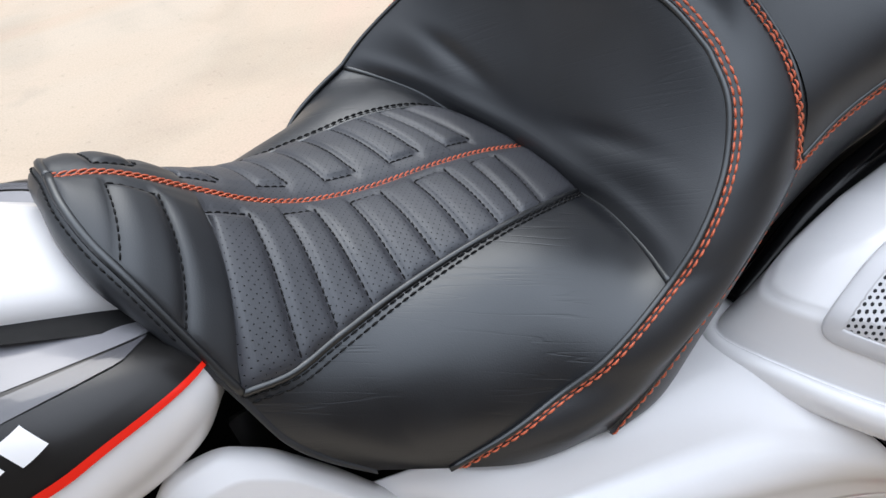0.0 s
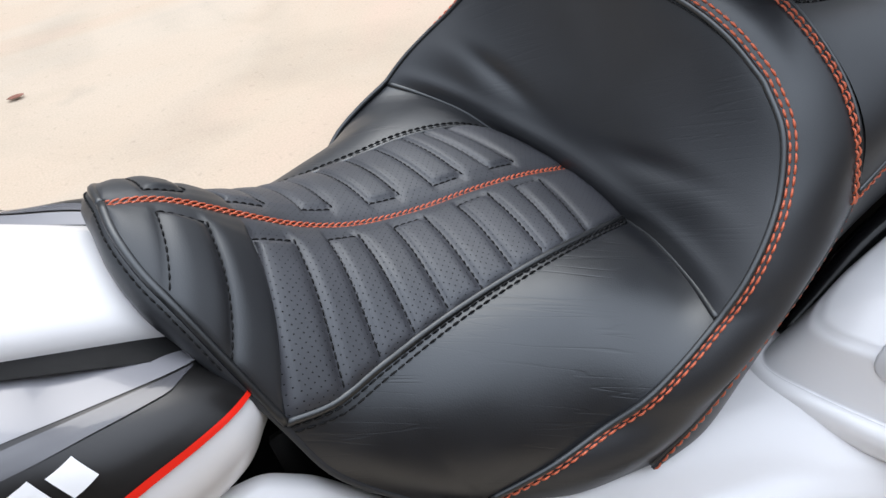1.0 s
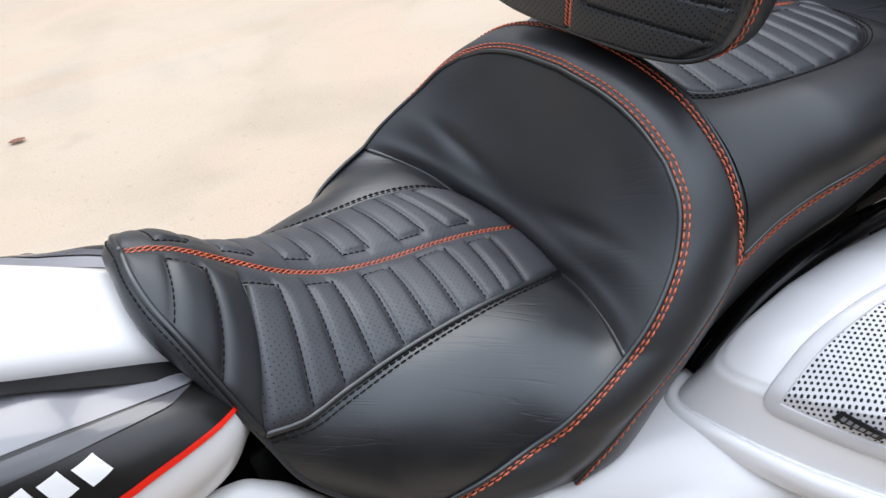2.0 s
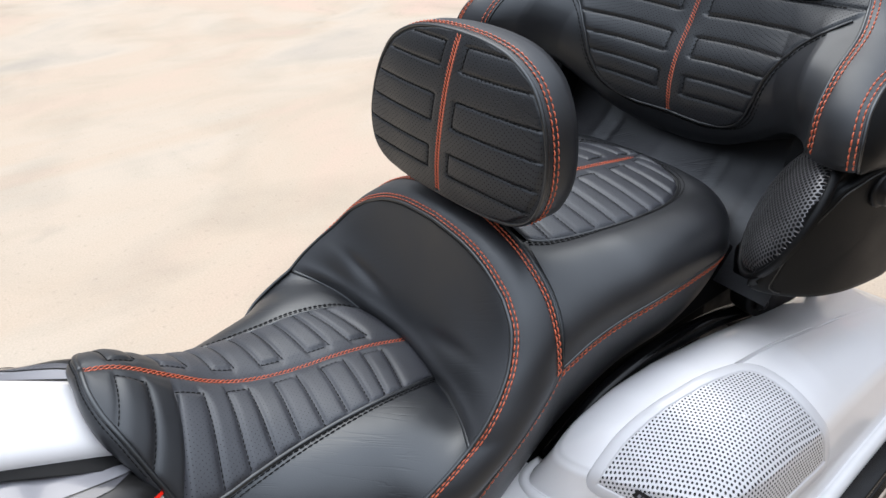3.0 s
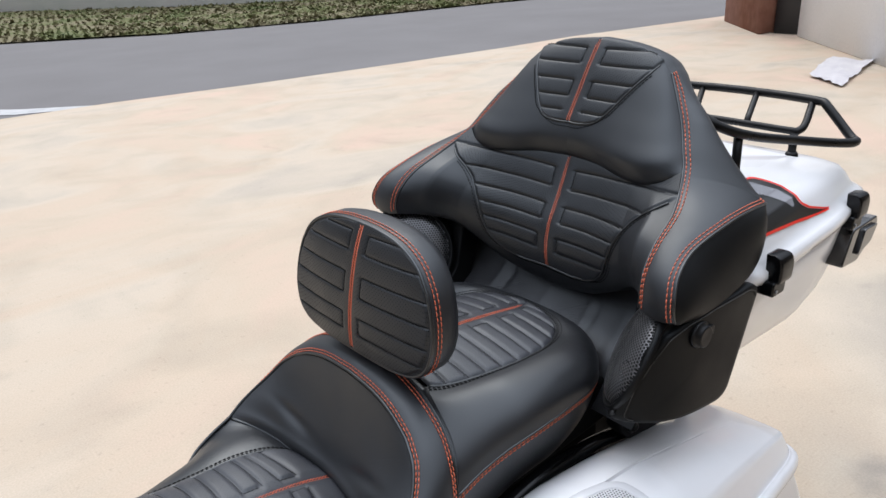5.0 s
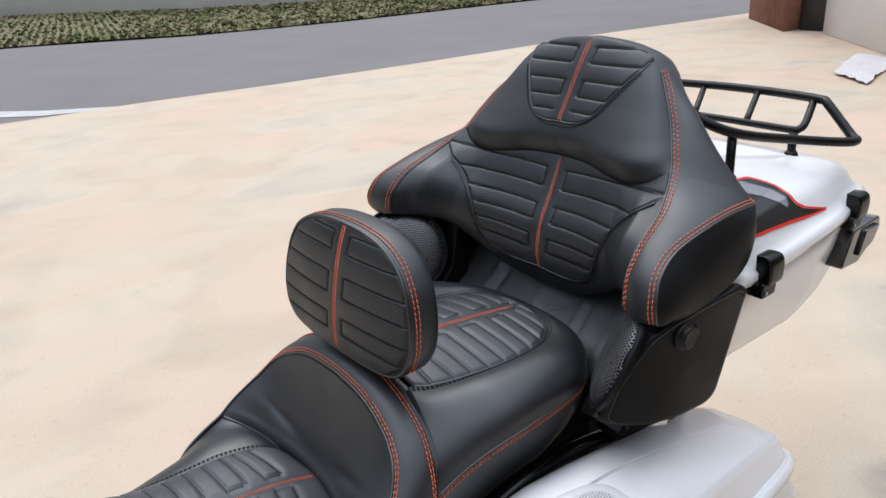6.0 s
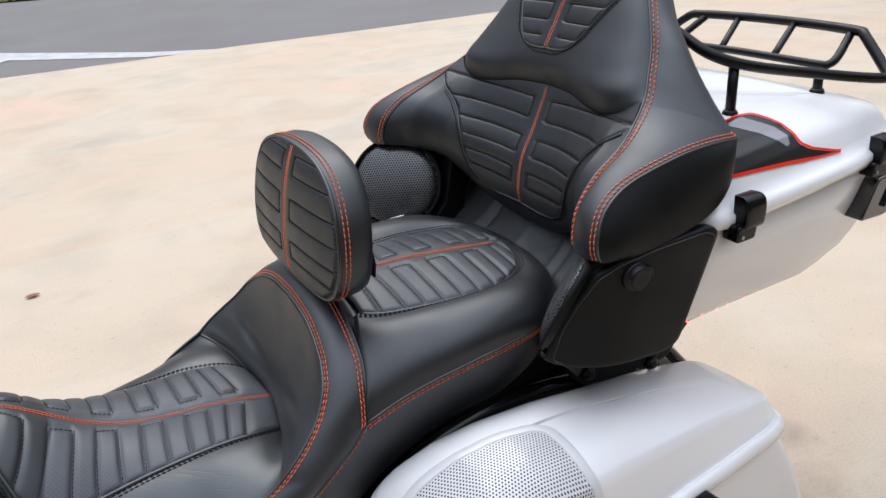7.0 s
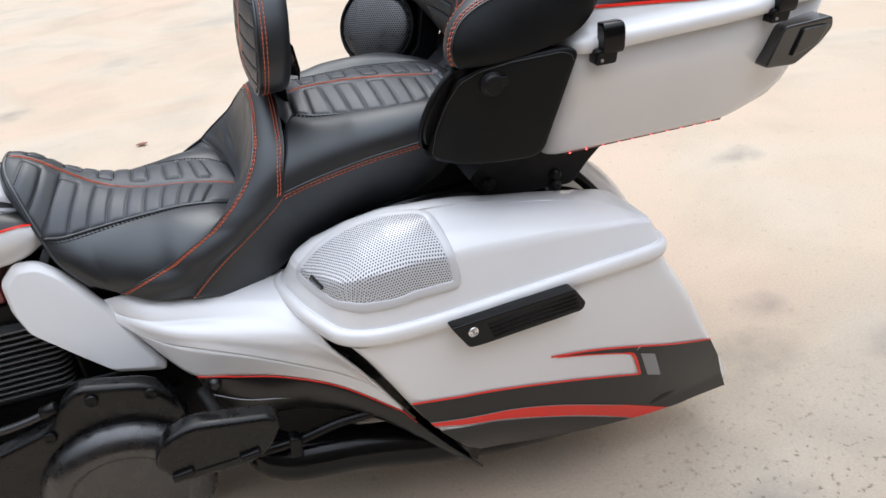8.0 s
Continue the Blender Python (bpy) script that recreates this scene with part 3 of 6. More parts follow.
bf = even(b_full, 240)
piping(bf, 0.0026, False)
piping(even(cd_full, 240), 0.0016, False)
piping(smooth(EDGE), 0.0030)
piping(smooth(PIPE), 0.0030)
piping(smooth(G_EDGE), 0.0022)
piping(smooth(D_PASS), 0.0020)
piping(smooth(RIM), 0.0032)
HUB = (0.40, 0, 0.66)
thread_along(bolster, (0.0042, 0.0086), seat, 0, HUB)
n_low = length(smooth(D_LOW)) / length(cd_full)
n_skirt = length(smooth(D_LOW)) / length(side_top)
thread_along(bolster, (0.0062, 0.0112), seat, 1, HUB, lo=n_low, hi=1 - n_low, lift=0.0016)
for s in (False, True):
    thread_along(skirt, (0.0045, 0.0100), seat, 0, (0.55, 0, 0.72), flipped=s, lo=n_skirt)
    thread_along(skirt, (0.0045,), seat, 0, (0.55, 0, 0.72), flipped=s, hi=n_skirt)
    thread_along(thigh, (0.0042, 0.0086), seat, 0, (0.2, 0, 0.5), material=M_BTHREAD, step=0.0072, r=0.0008, flipped=s)
    thread_along(shoulder, (0.0045, 0.0095), seat, 0, (0.65, 0, 0.6), material=M_BTHREAD, step=0.0072, r=0.0008, flipped=s)
    thread_along(dish, (0.004,), seat, 1, (0.6, 0, 0.7), material=M_BTHREAD, step=0.0045, r=0.0006, flipped=s)
bm = bmesh.new()
for c in (cen_r, cen_p):
    c = even(c, 160)
    N = np.cross(np.gradient(c, axis=0), A((0, -1, 0))) * -1
    N /= np.linalg.norm(N, axis=1, keepdims=True)
    N *= np.sign(N[80, 2])
    for sh in (0.0026, -0.0026):
        stitch_row(bm, c, N, 0.0056, -0.0028, 0.0008, sh, 0.0016, 0.0017)
tagged(part("centre_stitching", bm, M_THREAD, seat, "bright orange braided centre stitching"), kind="stuff")
# closed filler core below the valley, the gap's darkness put into its colour
bm = bmesh.new()
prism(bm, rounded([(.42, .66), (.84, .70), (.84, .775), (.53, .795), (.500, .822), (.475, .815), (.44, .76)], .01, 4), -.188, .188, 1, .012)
part("seat_core", bm, M_DARK, seat, "near-black filler core inside the seat")


# ---- rider's backrest ----
PAD_YZ = A((0, .907), (-.06, .908), (-.100, .911), (-.132, .918), (-.156, .934), (-.167, .962), (-.167, .990), (-.161, 1.018), (-.149, 1.046), (-.127, 1.073), (-.090, 1.092), (-.045, 1.100), (0, 1.102))
PAD_L = np.column_stack([.4615 + (PAD_YZ[:, 1] - .877) * .155, PAD_YZ])
pl = smooth(PAD_L)
ring_l = np.vstack([pl[:-1], flip(pl)[::-1][:-1]])
# side band and back
c_pad = ring_l.mean(0)
levels = [(0.0, 1.0, 0), (0.006, 1.012, 0), (0.019, 1.021, 0), (0.036, 1.017, 0), (0.048, 0.985, 0), (0.054, 0.91, 0), (0.058, 0.6, 0), (0.059, 0.2, 0)]
rings = []
r_even = even(np.vstack([ring_l, ring_l[:1]]), 97)[:-1]
for dx, sc, _ in levels:
    q = c_pad + (r_even - c_pad) * (1, sc, sc)
    q[:, 0] = r_even[:, 0] + dx
    if sc < 0.9:
        q[:, 0] = q[:, 0] * 0.5 + 0.5 * (c_pad[0] + dx)
    rings.append(q)
bm = bmesh.new()
sheet(bm, np.stack(rings, 1), close_u=True)
backrest = part("rider_backrest", bm, M_LEATHER, motorcycle, "small quilted black leather rider backrest with orange stitching")
backrest.matrix_basis = Matrix.Translation((.462, -.010, .000)) @ Matrix.Rotation(radians(2.0), 4, "Z") @ Matrix.Translation((-.476, 0, 0))
third = len(pl)
i0, i1 = int(third * 0.36), int(third * 0.72)
bot = np.vstack([pl[:i0 + 1][::-1], flip(pl[:i0 + 1])[1:]])
top = np.vstack([pl[i1:], flip(pl[i1:])[::-1][1:]])
face = coons(bot, top, pl[i0:i1 + 1], flip(pl[i0:i1 + 1]), 170, 130)


def groove(d, w):
    """A sharp stitched line with soft pillowed flanks."""
    return 0.5 * np.exp(-(d / (0.62 * w)) ** 2) + 0.5 * np.exp(-np.abs(d) / (2.3 * w))


def tab_quilt(P, lines, gap, zone, high, width=0.004, slope=0.0, cy=0.0):
    """Horizontal channels on an upright panel: grooves at heights 'lines', a plain strip of half-width gap at the centre,
    cross seams closing every other channel beside it. zone(y, z) is 1 inside the quilted field."""
    z = P[..., 2]
    y = P[..., 1] - (cy(z) if callable(cy) else cy)
    zz = z - slope * np.abs(y)
    inside = zone(y, z)
    h = np.full(y.shape, 1.0)
    fade = np.clip((np.abs(y) - gap * 0.7) / (gap * 0.6), 0, 1)
    for g in lines:
        h -= groove(zz - g, width) * fade
    for i, (a, b) in enumerate(zip(lines[:-1], lines[1:])):
        if i % 2 == 0:
            h -= groove(np.abs(y) - gap, width * 0.8) * ((zz < a) & (zz > b))
    h -= 0.8 * groove(y, 0.003)
    N = normals(P)
    N *= np.sign(-N[P.shape[0] // 2, P.shape[1] // 2, 0])
    return P + N * (high * np.clip(h, 0, 1) * inside)[..., None]


def tab_seams(lines, gap, half, surf, slope=0.0, cy=0.0):
    """The seams of such a panel as curves on the surface surf(y, z) -> point; half(z): how far out they run."""
    out = []
    mid = cy if callable(cy) else (lambda z: cy)
    for s in (1, -1):
        for i, g in enumerate(lines):
            ys = np.linspace(gap, half(g), 24)
            out.append(np.array([surf(s * y + mid(g), g + slope * y) for y in ys]))
            if i % 2 == 0 and i + 1 < len(lines):
                out.append(np.array([surf(s * gap + mid(z), z + slope * gap) for z in np.linspace(g, lines[i + 1], 8)]))
    return out


def surface_of(P):
    """Nearest point of a dense patch for given y and z."""
    flat = P.reshape(-1, 3)
    NN = normals(P)
    NN = (NN * np.sign(-NN[P.shape[0] // 2, P.shape[1] // 2, 0])).reshape(-1, 3)

    def near(y, z):
        d = (flat[:, 1] - y) ** 2 + (flat[:, 2] - z) ** 2
        i = np.argpartition(d, 4)[:4]
        w = 1 / (d[i] + 1e-7)
        return (flat[i] * w[:, None]).sum(0) / w.sum()

    def norm(y, z):
        return NN[np.argmin((flat[:, 1] - y) ** 2 + (flat[:, 2] - z) ** 2)]
    return near, norm


def face_thread(curves, norm, parent, material, label, step=0.0062, r=0.0007, shifts=(0,), slant=0.0, lift=0.0012, gap=0.0016):
    bm = bmesh.new()
    for c in curves:
        if length(c) < 0.01:
            continue
        c = even(c, max(8, int(length(c) / 0.003)))
        N = np.array([norm(p[1], p[2]) for p in c])
        for sh in shifts:
            stitch_row(bm, c, N, step, gap, r, sh, lift, slant)
    tagged(part("stitching", bm, material, parent, label), kind="stuff")


face = puff(face, 0.011, 2.4, 2.4, (-1, 0, 1))
PAD_LINES = [1.090, 1.063, 1.030, .998, .966, .938]


def pad_half(z):
    return np.interp(z, [.907, .911, .918, .934, .962, .990, 1.018, 1.046, 1.073, 1.092, 1.100, 1.103], [.0, .096, .132, .156, .167, .167, .161, .149, .127, .090, .045, .0])


def pad_zone(y, z):
    return np.clip((pad_half(z) * .99 - np.abs(y)) / 0.005, 0, 1)


cy_pad = lambda z: .009 - .088 * (z - .905)
face_q = tab_quilt(face, PAD_LINES, 0.020, pad_zone, 0.0030, 0.0019, 0.0, cy_pad)
bm = bmesh.new()
sheet(bm, face_q)
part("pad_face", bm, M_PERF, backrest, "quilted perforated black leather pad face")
near, norm = surface_of(face_q)
face_thread(tab_seams(PAD_LINES, 0.020, lambda z: float(pad_half(z)) * .955, near, 0.0, cy_pad), norm, backrest, M_BTHREAD, "black quilting thread")
near0, norm0 = surface_of(face)
cl = np.array([near0(cy_pad(z), z) for z in np.linspace(.912, 1.104, 61)])
face_thread([smooth(cl[::5], 60)], norm0, backrest, M_THREAD, "orange braided centre stitching", 0.0042, 0.00095, (0.0029, -0.0029), 0.0024, 0.0020, -0.0014)
bm = bmesh.new()
tube(bm, even(np.vstack([ring_l, ring_l[:1]]), 121)[:-1], 0.0026, 8, closed=True)
part("piping", bm, M_PIPING, backrest)
bm = bmesh.new()
loop = even(np.vstack([ring_l, ring_l[:1]]), 241)
loop = loop + (loop - c_pad) / np.linalg.norm(loop - c_pad, axis=1, keepdims=True) * 0.0022
NL = (loop - c_pad) / np.linalg.norm(loop - c_pad, axis=1, keepdims=True)
for dx in (0.0075, 0.0135):
    stitch_row(bm, loop + (dx, 0, 0), NL, 0.0078, 0.0014, 0.0008, 0, 0.0012)
tagged(part("double_stitching", bm, M_THREAD, backrest, "orange double stitching round the pad"), kind="stuff")
# loose vinyl cover at the back with its open lower hem, and the post
bm = bmesh.new()
flap = np.stack([A((.532, y, 1.03 - abs(y) * .25), (.541, y, .985), (.545, y * 1.02, .945), (.544 + .004 * math.sin(y * 60), y * 1.05, .918 - .010 * math.cos(y * 25))) for y in np.linspace(-.125, .125, 18)], 0)
sheet(bm, flap)
part("cover_flap", bm, M_VINYL, backrest, "loose black vinyl rear cover flap", thick=0.003)
bm = bmesh.new()
prism(bm, rounded([(-.022, .80), (.022, .80), (.018, .93), (-.018, .93)], .006), .512, .526, 0, .003)
part("post", bm, M_BLACK, backrest, "black steel mounting post")

# ---- passenger's backrest ----
N1 = A((.999, -.154, 1.251), (.983, -.176, 1.220), (.964, -.201, 1.182), (.940, -.222, 1.150), (.915, -.241, 1.120), (.857, -.268, 1.081), (.795, -.281, 1.050),
       (.762, -.288, 1.018), (.7515, -.2925, .987), (.753, -.291, .970))
CREASE = A((.915, -.241, 1.122), (.902, -.212, 1.103), (.901, -.175, 1.094), (.911, -.125, 1.095), (.926, -.07, 1.101), (.934, 0, 1.103))
HTOP = A((.999, -.154, 1.251), (1.004, -.125, 1.273), (1.005, -.07, 1.289), (1.005, 0, 1.296))
BOTM = A((.753, -.291, .970), (.798, -.258, .963), (.836, -.215, .949), (.862, -.165, .916), (.876, -.110, .887), (.883, -.05, .873), (.886, 0, .870))
N2 = A((1.005, -.330, 1.070), (.94, -.338, 1.076), (.881, -.339, 1.072), (.807, -.337, 1.055), (.762, -.345, 1.034), (.742, -.354, 1.005), (.741, -.356, .982), (.748, -.354, .970))
OUT = A((1.050, -.150, 1.243), (1.032, -.186, 1.200), (1.015, -.232, 1.160), (1.006, -.276, 1.120), (1.004, -.308, 1.090), (1.005, -.330, 1.070))
n1 = smooth(N1)
cut = np.argmin(np.linalg.norm(n1 - CREASE[0], axis=1))
# closed rear of the backrest
both = lambda c: np.vstack([smooth(c)[:-1], flip(smooth(c))[::-1]])
h_top, back_top = both(HTOP), both(A((1.050, -.150, 1.243), (1.062, -.12, 1.262), (1.068, -.06, 1.276), (1.068, 0, 1.282)))
bm = bmesh.new()
bk = np.vstack([smooth(OUT)[::-1][:-1], back_top[1:-1], flip(smooth(OUT))[1:]])
sheet(bm, ruled(even(bk, 80), even(bk, 80) * (0, .97, 0) + A((.975, 0, .93)), 5))
sofa = part("passenger_backrest", bm, M_VINYL, motorcycle, "wide black leather passenger backrest with wrap-round arms and orange stitching")
SU, SV = 230, 140
low_f = coons(both(BOTM), both(CREASE), n1[cut:][::-1], flip(n1[cut:][::-1]), SU, SV)
yy = np.linspace(-1, 1, SU)[:, None]
vv = np.linspace(0, 1, SV)[None]
NLF = normals(low_f)
NLF *= np.sign(-NLF[SU // 2, SV // 2, 0])
low_f = low_f + NLF * (0.012 * np.sin(np.pi * vv ** 0.8) ** 0.7 * np.exp(-(yy / 0.62) ** 4) + 0.012 * np.sin(np.pi * vv) * (np.abs(yy) > 0.62) * np.clip((np.abs(yy) - .62) / .2, 0, 1) * np.clip((1 - np.abs(yy)) / .15, 0, 1))[..., None]


def sofa_half(z):
    return np.interp(z, [.914, .918, .926, .938, .951, .967, .999, 1.022, 1.045, 1.056, 1.070, 1.090, 1.13], [.070, .090, .113, .130, .140, .148, .160, .172, .190, .202, .220, .252, .29])


def sofa_zone(y, z):
    return np.clip((sofa_half(z) - np.abs(y)) / 0.005, 0, 1) * np.clip((z - .913) / .005, 0, 1)


TB_LINES = [1.079, 1.048, 1.020, .995, .970, .945]
cy_low = lambda z: -.001 - .072 * (1.10 - z)
low_q = tab_quilt(low_f, TB_LINES, 0.024, sofa_zone, 0.0040, 0.0024, 0.07, cy_low)
bm = bmesh.new()
sheet(bm, low_q, mask=sofa_zone(low_f[..., 1] - cy_low(low_f[..., 2]), low_f[..., 2]) > .5)
part("back_cushion", bm, M_PERF, sofa, "quilted black leather back cushion")
near, norm = surface_of(low_q)
near0, norm0 = surface_of(low_f)
face_thread(tab_seams(TB_LINES, 0.024, lambda z: float(sofa_half(z)) - .003, near, 0.07, cy_low), norm, sofa, M_BTHREAD, "black quilting thread")
for s in (1, -1):
    at = lambda f, d, z: f(cy_low(z) + s * (float(sofa_half(z)) + d), z)
    foot = [(y, .9155) for y in np.linspace(0, .062, 5)]
    rim_c = np.array([near(cy_low(z) + s * y, z) for y, z in foot] + [at(near, 0, z) for z in np.linspace(.920, 1.087, 22)])
    edge_c = np.array([near0(cy_low(z) + s * y, z - .006) for y, z in foot] + [at(near0, .007, z) for z in np.linspace(.918, 1.073, 20)])
    for shift in (0.0, .005):
        face_thread([even(smooth(edge_c + (0, s * shift, 0)), 90)], norm0, sofa, M_BTHREAD, "black edge stitching", 0.0075, 0.0008)
    bm = bmesh.new()
    tube(bm, even(smooth(rim_c), 90) + (-.001, 0, 0), 0.0020, 6)
    part("piping", bm, M_PIPING, sofa)
cl = np.array([near0(cy_low(z), z) for z in np.linspace(.918, 1.104, 61)])
face_thread([smooth(cl[::5], 60)], norm0, sofa, M_THREAD, "orange braided centre stitching", 0.0044, 0.0010, (0.0031, -0.0031), 0.0026, 0.0022, -0.0014)
# head cushion
head = coons(both(CREASE), both(HTOP), n1[:cut + 1][::-1], flip(n1[:cut + 1][::-1]), SU, SV)
NH = normals(head)
NH *= np.sign(-NH[SU // 2, SV // 2, 0])
head = head + NH * ((0.026 * np.sin(np.pi * vv ** 0.60) ** 0.75) * (1 - np.abs(yy) ** 9) + 0.007 * np.exp(-((vv - 0.13) / 0.10) ** 2) * (1 - np.exp(-vv / 0.025)) * (0.25 + np.abs(yy) ** 2) * (1 - np.abs(yy) ** 8))[..., None]


def head_half(z):
    return np.interp(z, [1.163, 1.17, 1.19, 1.222, 1.25, 1.272, 1.285, 1.30], [.04, .064, .081, .103, .124, .136, .125, .09])


def head_zone(y, z):
    return np.clip((head_half(z) - np.abs(y)) / 0.005, 0, 1) * np.clip((z - 1.160) / .005, 0, 1)


HD_LINES = [1.281, 1.256, 1.229, 1.203, 1.180]
cy_head = lambda z: .005 - .10 * (z - 1.175)
head_q = tab_quilt(head, HD_LINES, 0.021, head_zone, 0.0038, 0.0024, 0.0, cy_head)
bm = bmesh.new()
sheet(bm, head_q, mask=head_zone(head[..., 1] - cy_head(head[..., 2]), head[..., 2]) > .5)
part("head_cushion", bm, M_PERF, sofa, "quilted black leather head cushion")
near, norm = surface_of(head_q)
near0, norm0 = surface_of(head)
face_thread(tab_seams(HD_LINES, 0.021, lambda z: float(head_half(z)) - .003, near, 0.0, cy_head), norm, sofa, M_BTHREAD, "black quilting thread")
for s in (1, -1):
    rim_c = np.array([near(cy_head(1.162) + y * s, 1.162) for y in np.linspace(0, .045, 6)] + [near(cy_head(z) + s * float(head_half(z)), z) for z in np.linspace(1.168, 1.268, 20)])
    rim_c = even(smooth(rim_c[::3]), 60)
    edge_c = np.array([near0(cy_head(1.155) + s * y, 1.155) for y in np.linspace(0, .045, 6)] + [near0(cy_head(z) + s * (float(head_half(z)) + .007), z) for z in np.linspace(1.166, 1.262, 18)])
    face_thread([even(smooth(edge_c[::3]), 60)], norm0, sofa, M_BTHREAD, "black edge stitching", 0.0075, 0.0008)
    bm = bmesh.new()
    tube(bm, rim_c, 0.0020, 6)
    part("piping", bm, M_PIPING, sofa)
cl = np.array([near0(cy_head(z), z) for z in np.linspace(1.164, 1.298, 51)])
face_thread([smooth(cl[::5], 60)], norm0, sofa, M_THREAD, "orange braided centre stitching", 0.0044, 0.0010, (0.0031, -0.0031), 0.0026, 0.0022, -0.0014)
# shoulders, arm ends, top and back
out = np.vstack([smooth(OUT)[:-1], smooth(N2)])
for s in (1, -1):
    wing = coons(n1, out, np.linspace(n1[0], out[0], 12), np.linspace(n1[-1], out[-1], 12), 110, 16)
    full = np.clip(np.linspace(0, 1, 110) / .16, 0, 1)[:, None, None] ** 0.7
    wing = wing + (puff(wing, 1.0, 0, 2.2, (0.5, -1.5, 1.8)) - wing) * full * np.interp(np.linspace(0, 1, 110), [0, .22, .50, .70, 1], [.012, .019, .013, .008, .008])[:, None, None] + A((0, 0, .006)) * hump(16)[None, :, None] * (1 - full)
    bm = bmesh.new()
    sheet(bm, wing * (1, s, 1))
    part("shoulder", bm, M_LEATHER, sofa, "smooth black leather arm")
    c0 = smooth(N2)
    c1 = smooth(A((.995, -.338, 1.060), (.975, -.350, 1.015), (.935, -.358, .988), (.87, -.364, .975), (.80, -.364, .968), (.750, -.356, .967)))
    cap = coons(c0, c1, np.linspace(c0[0], c1[0], 6), np.linspace(c0[-1], c1[-1], 6), 60, 14)
    cap = puff(cap, 0.010, 6, 2.0, (0.85, -2, 1.0))
    bm = bmesh.new()
    sheet(bm, cap * (1, s, 1))
    part("arm_end", bm, M_VINYL, sofa, "dull black leather arm end panel")
    under = ruled(even(smooth(BOTM), 40), even(c1[::-1], 40), 6)
    bm = bmesh.new()
    sheet(bm, under * (1, s, 1))
    part("underside", bm, M_VINYL, sofa)
    for c in (n1, smooth(N2)):
        bm = bmesh.new()
        tube(bm, even(c, 160) * (1, s, 1), 0.0020, 6)
        part("piping", bm, M_PIPING, sofa)
    arm_from = length(smooth(OUT)) / length(out)
    thread_along(wing, (0.0045, 0.0105), sofa, 0, (1.1, -.2, .95), flipped=s < 0)
    thread_along(wing, (0.0045, 0.0105), sofa, 1, (1.1, -.2, .95), lo=arm_from, flipped=s < 0)
bm = bmesh.new()
sheet(bm, ruled(even(h_top, 60), even(back_top, 60), 6) + (A((0, 0, 1)) * 0.006 * hump(6)[None, :, None]))
part("top_band", bm, M_LEATHER, sofa)
# creased apron between the seat and the backrest
bm = bmesh.new()
ap = []
for y in np.linspace(-.27, .27, 120):
    fold = 0.0016 * math.sin(y * 21 + 1) + 0.0008 * math.sin(y * 47) + sum(h * math.exp(-((y - c) / w) ** 2) for c, w, h in ((-.165, .012, .003), (-.105, .006, -.003), (-.088, .007, .003), (.015, .010, .002), (.120, .008, -.003), (.150, .010, .003)))
    ap.append(A((.78, y, .735), (.815, y, .775), (.848, y, .808 + fold), (.875, y * .98, .828 + fold * .6), (.900, y * .96, .850 + fold), (.925, y * .95, .890), (.94, y * .95, .94)))
sheet(bm, np.array([smooth(a, 20) for a in ap]))
part("apron", bm, M_APRON, sofa, "creased dark grey vinyl apron")


# ---- luggage trunk ----
def trunk_outline(w_front, w_rear, x0, x1, r, n=120):
    o = rounded([(x0, -w_front), (x0 + .36, -w_front + .028), (x1, -w_rear), (x1, w_rear), (x0 + .36, w_front - .028), (x0, w_front)], r, 10)
    return even(np.vstack([o, o[:1]]), n + 1)[:-1]


def stack(bm, rows, cap_top=True, cap_bottom=True):
    """Rings (outline, z or z-function) joined one above the other."""
    P = []
    for o, z in rows:
        zz = np.array([z(x, y) for x, y in o]) if callable(z) else np.full(len(o), z)
        P.append(np.column_stack([o, zz]))
    vs = sheet(bm, np.stack(P, 1), close_u=True)
    if cap_top:
        bm.faces.new([v[-1] for v in vs])
    if cap_bottom:
        bm.faces.new([v[0] for v in vs][::-1])


rim_o = trunk_outline(.362, .285, .93, 1.50, .06)
bm = bmesh.new()
rows = []
for z, w0, wm, wr, x1 in ((.739, .252, .254, .238, 1.335), (.743, .260, .263, .247, 1.352), (.752, .268, .269, .252, 1.375), (.770, .280, .276, .254, 1.425), (.795, .295, .285, .256, 1.452),
                          (.83, .314, .297, .260, 1.470), (.88, .333, .311, .266, 1.490), (.955, .352, .324, .271, 1.509)):
    o = rounded([(.935, -w0), (1.295, -wm), (x1, -wr), (x1, wr), (1.295, wm), (.935, w0)], .035, 10)
    rows.append((even(np.vstack([o, o[:1]]), 121)[:-1], z))
stack(bm, rows)
trunk = part("luggage_trunk", bm, M_WHITE, motorcycle, "pearl white hard luggage trunk with charcoal and red graphics")
bm = bmesh.new()
c_t = A((1.20, 0))[0]


def shrink(o, d):
    k = o - c_t
    return c_t + k * (1 - d / np.linalg.norm(k, axis=1, keepdims=True))


def lid_top(x, y):
    return 1.052 - 0.20 * max(0, x - 1.27) ** 1.3 - 0.10 * y * y


lid_rows = [(shrink(rim_o, .008), .950), (rim_o, .953), (shrink(rim_o, -.003), .962), (shrink(rim_o, -.002), .972), (shrink(rim_o, .008), .978), (shrink(rim_o, .016), .981),
            *[(shrink(rim_o, d), lambda x, y, f=f: .981 + f * (lid_top(x, y) - .981)) for d, f in ((.024, .22), (.034, .58), (.048, .86), (.075, .985), (.14, 1.06))]]
stack(bm, lid_rows)
part("trunk_lid", bm, M_WHITE, trunk, "pearl white trunk lid")


